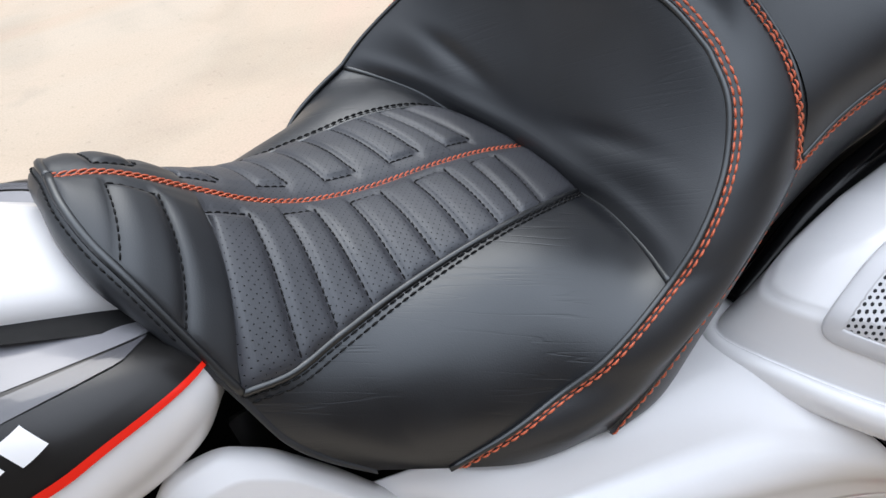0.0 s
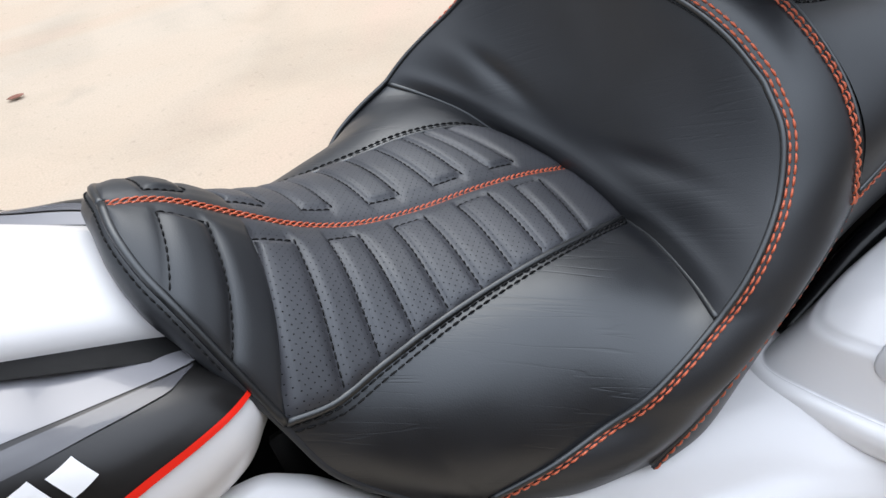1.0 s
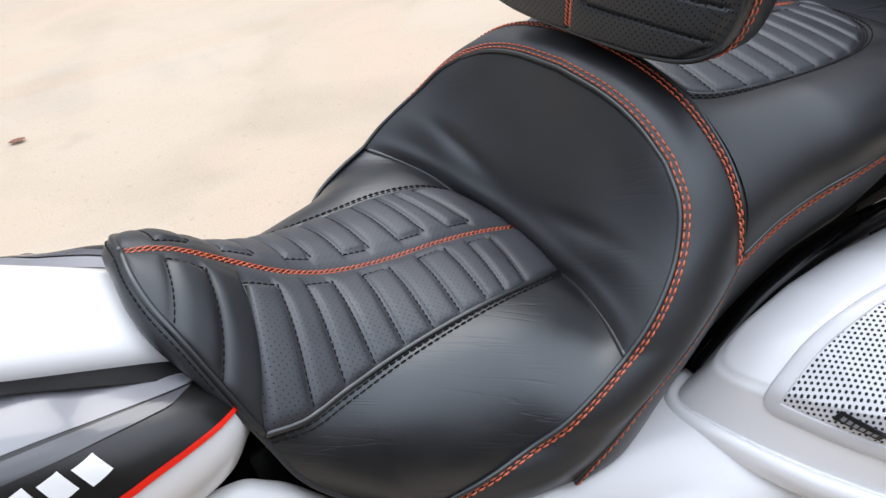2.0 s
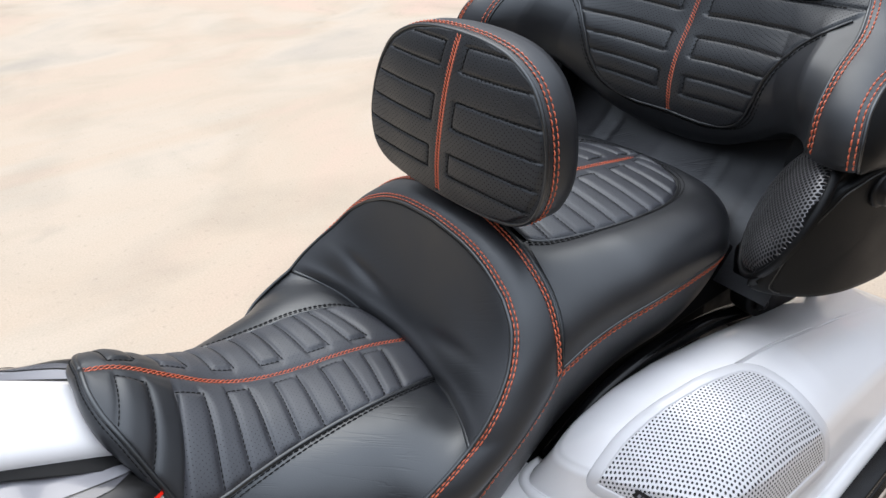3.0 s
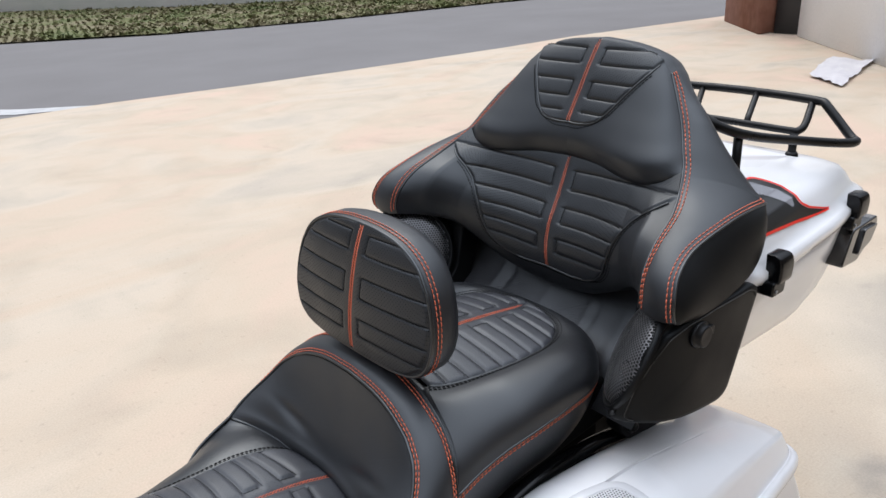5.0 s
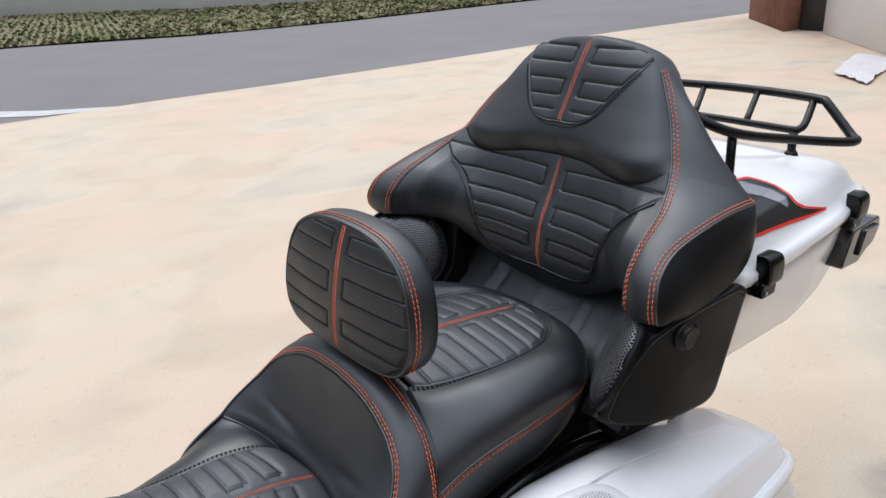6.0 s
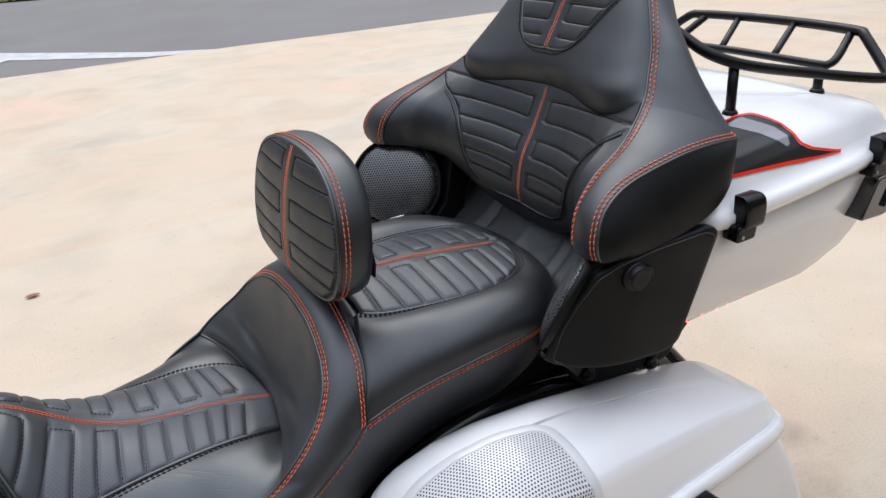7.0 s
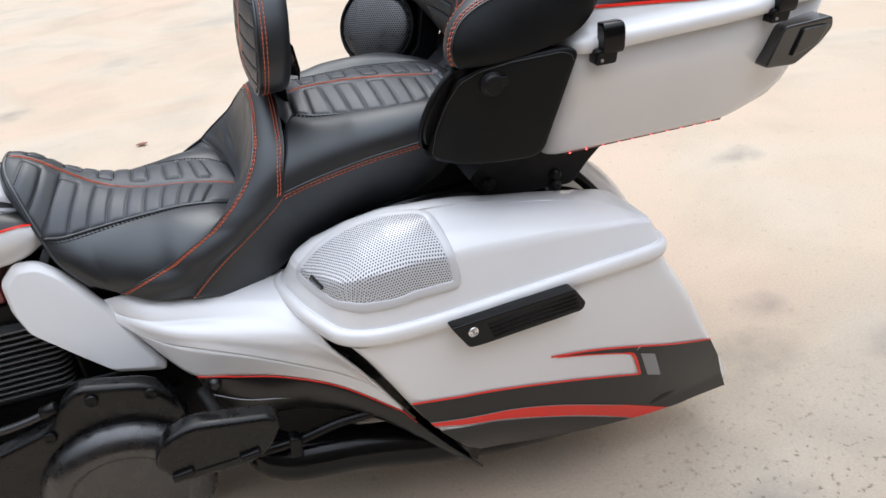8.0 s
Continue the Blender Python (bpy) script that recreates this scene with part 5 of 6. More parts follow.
    decal("graphic", A((.715, .224), (.80, .196), (.90, .176), (1.00, .156), (1.07, .141)), A((front_x(.350) + e, .350), (.708, .328), (.767, .307), (.895, .246), (1.07, .1415)), surf(.0012), M_GREYPAINT, bag, 50, 8, "charcoal lower field")
    # latch with lock
    bm = bmesh.new()
    o = rounded([(.662, .586), (.692, .534), (.720, .531), (.914, .527), (.922, .540), (.898, .578)], .008, 5)
    prism(bm, o, -.478 * s, -.425 * s, 1, .006, 3)
    turn = Matrix.Translation((.66, -.47 * s, 0)) @ Matrix.Rotation(radians(6.5 * s), 4, "Z") @ Matrix.Translation((-.66, .47 * s, 0))
    part("bag_latch", bm, M_GLOSS, bag, "long gloss black latch with grooves").matrix_basis = turn
    for k in range(4):
        bm = bmesh.new()
        z = .541 + k * .0088
        tube(bm, A((.738 - k * .003, -.4782 * s, z), (.905 - k * .002, -.4782 * s, z - .003)), .0024, 6)
        part("latch_rib", bm, M_BLACK, bag).matrix_basis = turn
    bm = bmesh.new()
    drum(bm, (.700, -.477 * s, .566), (0, -s, 0), [(0, .0095), (.003, .0095), (.004, .0085), (.004, .0074), (.0015, .0070), (.0015, .0050), (.0035, .0046), (.0035, .0026), (.001, .0022)], 20)
    part("lock", bm, M_CHROME, bag, "small chrome lock").matrix_basis = turn
    # dark seal between the side cover and the bag
    bm = bmesh.new()
    zz = np.linspace(.56, .19, 24)
    sheet(bm, np.array([[(front_x(z) + .012, (bag_side_y(front_x(z), z) + .012) * s, z), (front_x(z) - .006, -.400 * s, z - .004), (front_x(z) - .034, -.362 * s, z - .012), (front_x(z) - .02, -.25 * s, z - .012)] for z in zz]))
    part("front_seal", bm, M_GLOSS, bag, "gloss black strip on the bag's front edge")
    return bag


bag_l = add_bag(1)
bag_r = add_bag(-1)
bag_r.matrix_basis = Matrix.Translation((.10, 0, -.05))

GR = rounded([(.431, -.284), (.446, -.362), (.466, -.425), (.520, -.472), (.58, -.486), (.709, -.474), (.695, -.405), (.684, -.330), (.664, -.312), (.60, -.300), (.50, -.282)], .024, 8)
gr_o = even(np.vstack([GR, GR[:1]]), 121)[:-1]
GR_N = inward(gr_o)


def add_grille(s, bag):
    flipy = A((1, s, 1))[0]
    ring = lambda d, h: np.array([lid_point(x, y, h) for x, y in gr_o + GR_N * d]) * flipy
    bm = bmesh.new()
    sheet(bm, np.stack([ring(*k) for k in ((0, -.003), (0, .0028), (.0010, .0046), (.0022, .0052), (.0142, .0056), (.0154, .0050), (.0160, .003))], 1), close_u=True)
    part("grille_frame", bm, M_GRILLE, bag, "raised white grille frame")
    bm = bmesh.new()
    p = .0048
    edge = gr_o + GR_N * .0138

    def within(x, y):
        a, b = edge, np.roll(edge, 1, 0)
        cross = ((a[:, 1] > y) != (b[:, 1] > y)) & (x < (b[:, 0] - a[:, 0]) * (y - a[:, 1]) / (b[:, 1] - a[:, 1] + 1e-12) + a[:, 0])
        return int(cross.sum()) % 2 == 1
    ang = [math.pi / 6 + k * math.pi / 3 for k in range(6)]
    for j in range(54):
        for i in range(66):
            x, y = .425 + (i + .5 * (j % 2)) * p, -.492 + j * p * .866
            if not within(x, y):
                continue
            o = [bm.verts.new(lid_point(x + p / 1.732 * math.cos(t), y + p / 1.732 * math.sin(t), .0044) * flipy) for t in ang]
            h = [bm.verts.new(lid_point(x + p * .295 * math.cos(t), y + p * .295 * math.sin(t), .0044) * flipy) for t in ang]
            for k in range(6):
                bm.faces.new((o[k], o[(k + 1) % 6], h[(k + 1) % 6], h[k]))
    part("grille", bm, M_GRILLE, bag, "white perforated steel speaker grille")
    bm = bmesh.new()
    c_g = A((.60, -.37))[0]
    o9 = gr_o + GR_N * .007
    sheet(bm, np.stack([np.array([lid_point(x, y, .0028) for x, y in c_g + (o9 - c_g) * k]) * flipy for k in (1.0, .9, .8, .7, .6, .5, .4, .3, .2, .1, .02)], 1), close_u=True)
    part("grille_backing", bm, M_GRBACK, bag)
    a, b = A((.4655, -.338))[0], A((.472, -.376))[0]
    t, w = (b - a) / np.linalg.norm(b - a), A((.0072, -.0012))[0]
    bm = bmesh.new()
    q = [a, b, b + w, a + w]
    lo = [bm.verts.new(lid_point(x, y, .005) * flipy) for x, y in q]
    hi = [bm.verts.new(lid_point(x, y, .0084) * flipy) for x, y in q]
    bm.faces.new(hi)
    for i in range(4):
        bm.faces.new((lo[i], lo[(i + 1) % 4], hi[(i + 1) % 4], hi[i]))
    part("grille_badge", bm, M_BADGE, bag, "small black badge")
    bm = bmesh.new()
    for k in range(6):
        c = a + t * (.006 + k * .0052) + w * .5
        q = [c - t * .0017 - w * .2, c + t * .0017 - w * .2, c + t * .0017 + w * .2, c - t * .0017 + w * .2]
        bm.faces.new([bm.verts.new(lid_point(x, y, .0090) * flipy) for x, y in q])
    part("badge_mark", bm, M_SILVER, bag)


add_grille(1, bag_l)
add_grille(-1, bag_r)

# ---- side covers, tank, engine ----
for s in (1, -1):
    topc = smooth(A((.100, -.148, .600), (.15, -.172, .612), (.20, -.185, .606), (.30, -.192, .600), (.38, -.190, .596), (.44, -.185, .594)))
    ridge = smooth(A((.100, -.152, .592), (.13, -.175, .580), (.16, -.205, .579), (.20, -.232, .577), (.26, -.252, .5755), (.32, -.270, .574), (.38, -.292, .571), (.455, -.338, .562)))
    brk = smooth(A((.100, -.156, .584), (.139, -.195, .563), (.199, -.245, .5445), (.262, -.283, .536), (.345, -.312, .513), (.425, -.335, .482), (.493, -.355, .452), (.545, -.370, .414), (.580, -.385, .364)))
    rgt = smooth(A((.455, -.338, .562), (.476, -.370, .532), (.512, -.388, .488), (.545, -.386, .430), (.580, -.385, .364)))
    roll = coons(topc, ridge, np.linspace(topc[0], ridge[0], 6), smooth(A((.44, -.185, .594), (.445, -.265, .586), (.455, -.338, .562))), 60, 14)
    roll = puff(roll, 0.006, 3.0, 2.0, (0.3, -.5, 1.9))
    cov = coons(ridge, brk, np.linspace(ridge[0], brk[0], 6), rgt, 60, 16)
    redc = smooth(A((.130, -.165, .560), (.185, -.225, .510), (.236, -.262, .468), (.305, -.285, .463), (.383, -.311, .455), (.476, -.345, .427), (.578, -.383, .360)))
    bm = bmesh.new()
    for patch in (np.concatenate([roll, cov[:, 1:]], 1), ruled(even(brk, 60), even(redc, 60), 8)):
        sheet(bm, patch * (1, s, 1))
    side = part("side_cover", bm, M_WHITE, motorcycle, "pearl white stretched side cover", thick=0.004)
    upc = np.vstack([smooth(A((.236, -.262, .468), (.305, -.285, .463), (.383, -.311, .455), (.476, -.345, .427), (.578, -.383, .360)))[:-1], smooth(A((.578, -.383, .360), (.65, -.392, .255), (.725, -.385, .150)))])
    lowc = smooth(A((.250, -.255, .390), (.313, -.285, .366), (.407, -.312, .368), (.506, -.342, .345), (.603, -.368, .272), (.715, -.378, .150)))
    bm = bmesh.new()
    sheet(bm, puff(ruled(even(upc, 50) + (0, .002, -.003), even(lowc, 50), 12), .010, 2, 2, (0.4, -2, .4)) * (1, s, 1))
    lower = part("lower_cover", bm, M_GREYPAINT, motorcycle, "charcoal lower side cover", thick=0.004)
    bm = bmesh.new()
    tube(bm, (even(upc[:70], 50) + (0, -.0055, -.002)) * (1, s, 1), .0013, 6)
    part("cover_pinstripe", bm, M_RED, side, "red pinstripe")
    bm = bmesh.new()
    mid_line = even(upc, 50) * .42 + even(lowc, 50) * .58
    tube(bm, (mid_line[:40] + (0, -.010, 0)) * (1, s, 1), .0014, 6)
    part("cover_pinstripe", bm, M_SILVER, lower, "thin tan pinstripe")
    # frame cover below the tank, with a broad chamfer
    o = rounded([(-.040, .676), (-.012, .703), (.023, .700), (.053, .678), (.087, .637), (.121, .589), (.153, .527), (.184, .474), (.181, .460), (.165, .462), (.099, .477), (.052, .517), (-.022, .583), (-.037, .625)], .010, 5)
    flare = lambda z: -.136 - (.70 - z) * .30
    c_o = A((.04, .60))[0]
    rings = []
    for k, d in ((.97, .010), (1.0, .004), (.997, -.001), (.985, -.004), (.975, -.0052), (.895, -.0125), (.885, -.0131), (.865, -.0134), (.5, -.014)):
        q = c_o + (o - c_o) * k
        rings.append(np.column_stack([q[:, 0], [(flare(z) + d) * s for z in q[:, 1]], q[:, 1]]))
    bm = bmesh.new()
    vs = sheet(bm, np.stack(rings, 1), close_u=True)
    bm.faces.new([v[-1] for v in vs])
    part("frame_cover", bm, M_WHITE, motorcycle, "pearl white frame side cover")
    bm = bmesh.new()
    o = rounded([(.02, .60), (.09, .60), (.21, .52), (.30, .47), (.34, .40), (.34, .16), (.02, .16)], .03, 4)
    prism(bm, o, -.145 * s, -.02 * s, 1, .01)
    part("gearbox_casting", bm, M_BLACK, motorcycle, "black frame and gearbox casting")
# tank halves
tank_rows = [A((.028, -.050, .766), (0, -.060, .780), (-.05, -.063, .804), (-.1, -.066, .828), (-.25, -.07, .86), (-.5, -.06, .82)),
             A((.036, -.083, .764), (0, -.112, .785), (-.05, -.120, .798), (-.1, -.123, .812), (-.25, -.125, .83), (-.5, -.10, .79)),
             A((.041, -.107, .754), (.017, -.134, .769), (-.03, -.148, .770), (-.08, -.153, .766), (-.25, -.157, .765), (-.5, -.13, .75)),
             A((.045, -.112, .738), (.020, -.141, .738), (-.03, -.155, .736), (-.08, -.159, .733), (-.25, -.160, .73), (-.5, -.13, .72)),
             A((.036, -.105, .714), (.010, -.120, .703), (-.03, -.128, .698), (-.08, -.128, .695), (-.25, -.12, .69), (-.5, -.10, .68)),
             A((.020, -.050, .705), (0, -.05, .695), (-.03, -.05, .690), (-.08, -.05, .688), (-.25, -.05, .68), (-.5, -.05, .67))]
tk = np.stack([at_knots(r, np.linspace(0, 1, 6), 60) for r in tank_rows], 1)
tk = np.stack([smooth(row, 41) for row in tk], 0)
bm = bmesh.new()
for s in (1, -1):
    vs = sheet(bm, tk * (1, s, 1))
    bm.faces.new(vs[0])
tank = part("fuel_tank", bm, M_WHITE, motorcycle, "white fuel tank with charcoal panel and red line")
TN = normals(tk)
TN *= np.sign(-TN[30, 20, 1])
red_line = at_knots(tank_rows[2], np.linspace(0, 1, 6), 60)
red_at = np.array([np.argmin(np.linalg.norm(even(tk[i], 401) - red_line[i], axis=1)) / 10.0 for i in range(60)])
red_at = np.convolve(np.pad(red_at, 4, mode="edge"), np.ones(9) / 9, mode="valid")


def tank_patch(name, i0, i1, lo, hi, lift, material, label=""):
    """An area of the tank's side skin: stations i0..i1 along it, from the top edge (0) to the red line (1)."""
    g = tk + TN * lift
    rows = []
    for t in np.linspace(0, 1, 30):
        i = i0 + (i1 - i0) * t
        a = int(min(58, i))
        ring = g[a] * (1 - (i - a)) + g[a + 1] * (i - a)
        r = red_at[a] * (1 - (i - a)) + red_at[a + 1] * (i - a)
        rows.append([[np.interp(j, np.arange(41), ring[:, k]) for k in range(3)] for j in np.linspace(lo(t) * r, hi(t) * r, 10)])
    for s in (1, -1):
        bm = bmesh.new()
        sheet(bm, np.array(rows) * (1, s, 1))
        part(name, bm, material, tank, label)


tank_patch("tank_graphic", 0.3, 58, lambda t: .04, lambda t: 1.0, .0012, M_GREYPAINT, "charcoal tank panel")
tank_patch("tank_graphic", 3, 58, lambda t: .05 + .38 * max(0.0, 1 - t / .26) ** 1.6, lambda t: .46 + .02 * t, .0016, M_SILVER, "silver fade across the upper tank")
tank_patch("tank_graphic", 7, 58, lambda t: .49 + .02 * t, lambda t: .50 + .12 * min(1, 9 * t), .0019, M_STREAK, "smoky grey streak")
tank_patch("tank_stripe", 0.2, 58, lambda t: .99, lambda t: 1.035, .0026, M_RED, "red tank pinstripe")
# lettering on the tank as plain bars
for x0 in (-.042, -.064, -.086, -.108, -.130):
    k0, k1 = (float(np.interp(-x, -red_line[:, 0], np.arange(60))) for x in (x0, x0 - .016))
    tank_patch("tank_mark", k0, k1, lambda t: .67 + .03 * t, lambda t: .82 + .03 * t, .0030, M_LETTER, "plain white mark")
# console on the tank
bm = bmesh.new()
rows = []
for x in np.linspace(.018, -.45, 40):
    e, w = .787 - .5 * x - max(0.0, -x - .12) * .40, .062 + .02 * min(1, max(0, -x) / .2)
    rows.append([(x, -w, e - .012), (x, -w, e), (x, -w * .985, e + .004), (x, -w * .94, e + .010), (x, -w * .8, e + .017), (x, -w * .5, e + .023), (x, 0, e + .025), (x, w * .5, e + .023), (x, w * .8, e + .017), (x, w * .94, e + .010), (x, w * .985, e + .004), (x, w, e), (x, w, e - .012)])
sheet(bm, np.array(rows))
part("tank_console", bm, M_WHITE, motorcycle, "white painted tank console")
bm = bmesh.new()
sheet(bm, np.array([[(x, y, .7850 - .5 * x - max(0.0, -x - .12) * .40 - .05 * max(0.0, abs(y) - .066)) for y in (-.084, -.072, -.055, 0, .055, .072, .084)] for x in np.linspace(.03, -.45, 30)]))
part("tank_seal", bm, M_RUBBER, motorcycle, "black rubber seal below the console")
# engine
bm = bmesh.new()
prism(bm, rounded([(-.16, -.12), (.0, -.12), (.0, .08), (-.16, .08)], .03, 5), .40, .62, 2, .004)
cyl = part("cylinder", bm, M_BLACK, motorcycle, "finned black engine cylinder")
for k in range(13):
    z = .425 + k * .0125
    bm = bmesh.new()
    prism(bm, rounded([(-.19, -.150), (.005 + .002 * k, -.150), (.005 + .002 * k, .10), (-.19, .10)], .03, 5), z, z + .0045, 2, .001, 1)
    part("fin", bm, M_FIN, cyl)
bm = bmesh.new()
o = rounded([(-.42, .40), (-.15, .425), (-.01, .462), (.022, .51), (.05, .529), (.165, .500), (.203, .445), (.205, .36), (.17, .24), (.05, .17), (-.38, .19)], .035, 7)
prism(bm, o, -.300, -.262, 1, .014, 5)
prim = part("primary_cover", bm, M_SATIN, motorcycle, "satin black primary chain cover")
bm = bmesh.new()
drum(bm, (.072, -.292, .292), (0, -1, 0), [(0, .152), (.016, .151), (.030, .146), (.042, .136), (.050, .122), (.053, .108), (.051, .102), (.047, .099), (.047, .096), (.049, .090), (.050, .05), (.0505, .015)], 72)
part("clutch_cover", bm, M_DOME, prim, "round black clutch cover")
for x, z in ((.067, .502), (.160, .485), (.197, .40), (.083, .369), (-.017, .448)):
    bm = bmesh.new()
    drum(bm, (x, -.299 if z > .38 else -.312, z), (0, -1, 0), [(0, .011), (.007, .011), (.009, .008), (.006, .0055)], 14)
    part("bolt", bm, M_BLACK, prim)
bm = bmesh.new()
prism(bm, rounded([(-.45, .16), (.02, .14), (.52, .15), (.52, .44), (-.45, .44)], .03, 4), -.15, .15, 1, .01)
part("crankcase", bm, M_BLACK, motorcycle, "black crankcase and gearbox in shade")
bm = bmesh.new()
tube(bm, smooth(A((-.16, -.29, .475), (-.06, -.30, .488), (.0, -.30, .500)), 14), .007, 8)
rod = part("shift_rod", bm, M_DARKSTEEL, motorcycle, "thin dark steel shift rod")
bm = bmesh.new()
drum(bm, (-.012, -.300, .500), (.9, 0, .25), [(0, .011), (.024, .011), (.026, .007)], 12)
part("rod_end", bm, M_BLACK, rod)
# passenger's footboard
bm = bmesh.new()
o = rounded([(.150, .430), (.182, .480), (.225, .494), (.350, .470), (.366, .448), (.340, .400), (.304, .378), (.185, .380)], .018, 6)
prism(bm, o, -.430, -.388, 1, .013, 5)
fb = part("footboard", bm, M_SATIN, motorcycle, "folded gloss black passenger footboard")
for x, z in ((.192, .402), (.302, .402)):
    bm = bmesh.new()
    prism(bm, rounded([(x - .018, z - .010), (x + .018, z - .006), (x + .018, z + .010), (x - .018, z + .006)], .004, 3), -.438, -.415, 1, .004)
    part("hinge", bm, M_BLACK, fb)
bm = bmesh.new()
prism(bm, rounded([(.212, .399), (.282, .401), (.282, .404), (.212, .402)], .001, 2), -.4315, -.425, 1, .0006, 1)
part("hinge_slot", bm, M_DARK, fb)
bm = bmesh.new()
tube(bm, smooth(A((.24, -.30, .455), (.26, -.36, .450), (.26, -.40, .450)), 12), .014, 10)
part("footboard_arm", bm, M_BLACK, fb)
bm = bmesh.new()
drum(bm, (.262, -.270, .448), (0, -1, 0), [(0, .012), (.008, .012), (.010, .008), (.014, .007)], 16)
part("footboard_bolt", bm, M_DARKSTEEL, motorcycle, "black mounting bolt")
# red rocker box edge, rear strut and tail lens, each half hidden
bm = bmesh.new()
prism(bm, rounded([(-.20, .63), (-.045, .63), (-.045, .66), (-.20, .66)], .008, 3), -.135, .10, 1, .006)
part("rocker_box", bm, M_REDBOX, motorcycle, "dark red rocker box above the cylinder")
for s in (1, -1):
    bm = bmesh.new()
    tube(bm, smooth(A((.99, -.200 * s, .692), (1.038, -.20 * s, .643), (1.075, -.2 * s, .600)), 10), .011, 10)
    part("fender_strut", bm, M_GLOSS, motorcycle, "gloss black fender strut")
bm = bmesh.new()
prism(bm, rounded([(1.206, .352), (1.229, .352), (1.224, .376), (1.204, .376)], .004, 4), -.336, -.30, 1, .005)
part("tail_lens", bm, M_RED, motorcycle, "small red rear marker lens")
# swing arm, exhaust and rear wheel in the shade of the bag
for s in (1, -1):
    bm = bmesh.new()
    tube(bm, smooth(A((.30, -.27 * s, .275), (.36, -.32 * s, .262), (.50, -.33 * s, .245), (.66, -.335 * s, .205), (.85, -.335 * s, .175), (1.2, -.33 * s, .17)), 50), [.036, .042] + [.045] * 44 + [.043, .04, .036, .03], 20)
    part("muffler", bm, M_GLOSS, motorcycle, "gloss black muffler")
    bm = bmesh.new()
    tube(bm, smooth(A((.30, -.20 * s, .36), (.55, -.20 * s, .33), (.92, -.19 * s, .31)), 20), .03, 12)
    part("swing_arm", bm, M_BLACK, motorcycle, "black swing arm")
bm = bmesh.new()
tube(bm, smooth(A((.30, -.34, .315), (.38, -.35, .325), (.46, -.355, .345), (.55, -.36, .350)), 20), .009, 10)
rod = part("linkage_rod", bm, M_BLACK, motorcycle, "thin black linkage rod with metal clevis")
bm = bmesh.new()
prism(bm, rounded([(.362, .305), (.383, .301), (.388, .345), (.367, .352)], .006, 3), -.370, -.345, 1, .004)
part("clevis", bm, M_BLACK, rod)
ang = np.linspace(0, 2 * np.pi, 65)[:-1]
bm = bmesh.new()
tube(bm, np.column_stack([.93 + .24 * np.cos(ang), 0 * ang, .31 + .24 * np.sin(ang)]), .072, 20, closed=True)
wheel = part("rear_wheel", bm, M_RUBBER, motorcycle, "rear wheel with black rubber tyre in shade")
bm = bmesh.new()
drum(bm, (.93, -.06, .31), (0, 1, 0), [(0, .10), (.01, .19), (.11, .19), (.12, .10)], 32)
part("wheel_rim", bm, M_BLACK, wheel)
bm = bmesh.new()
fx = [(.93 + .345 * math.cos(a), .31 + .345 * math.sin(a)) for a in np.linspace(.15, 2.5, 40)]
sheet(bm, np.array([[(x + .012 * (1 - abs(y) / .1), y, z - .05 * (abs(y) / .1) ** 3) for y in np.linspace(-.1, .1, 9)] for x, z in fx]))
part("rear_fender", bm, M_WHITE, motorcycle, "white rear fender", thick=0.004)
bm = bmesh.new()
ang = np.linspace(0, 2 * np.pi, 65)[:-1]
tube(bm, np.column_stack([-.70 + .24 * np.cos(ang), 0 * ang, .31 + .24 * np.sin(ang)]), .065, 16, closed=True)
part("front_wheel", bm, M_RUBBER, motorcycle, "front wheel with black rubber tyre")
# added filler between tank, seat and frame, the gap's shade in its colour
bm = bmesh.new()
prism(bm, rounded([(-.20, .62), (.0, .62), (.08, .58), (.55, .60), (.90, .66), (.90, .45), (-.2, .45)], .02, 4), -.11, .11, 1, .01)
part("frame_gap_filler", bm, M_DARK, motorcycle, "near-black filler between tank, seat and frame")


# ---- surroundings ----
def ground_material(name, stops, scale, fine, relief, rough, stain=None):
    m, n, l, b = mat(name, (0.5, 0.5, 0.5), rough, spec=0.3)
    a = tex(n, l, "Noise", scale, detail=9)
    r = ramp(n, l, a.outputs["Fac"], stops)
    f = tex(n, l, "Noise", fine, detail=6)
    fr = ramp(n, l, f.outputs["Fac"], [(0.3, 0.95), (0.7, 1.02)])
    mx = n.new("ShaderNodeMixRGB")
    mx.blend_type = "MULTIPLY"
    mx.inputs["Fac"].default_value = 1.0
    l.new(r.outputs["Color"], mx.inputs["Color1"])
    l.new(fr.outputs["Color"], mx.inputs["Color2"])
    last = mx.outputs["Color"]
    if stain:
        s = tex(n, l, "Noise", stain, detail=10)
        sr = ramp(n, l, s.outputs["Fac"], [(0.58, 1.0), (0.80, 0.72)])
        m2 = n.new("ShaderNodeMixRGB")
        m2.blend_type = "MULTIPLY"
        m2.inputs["Fac"].default_value = 0.8
        l.new(last, m2.inputs["Color1"])
        l.new(sr.outputs["Color"], m2.inputs["Color2"])
        last = m2.outputs["Color"]
    l.new(last, b.inputs["Base Color"])
    bump(n, l, b, f.outputs["Fac"], 0.15, relief)
    return m


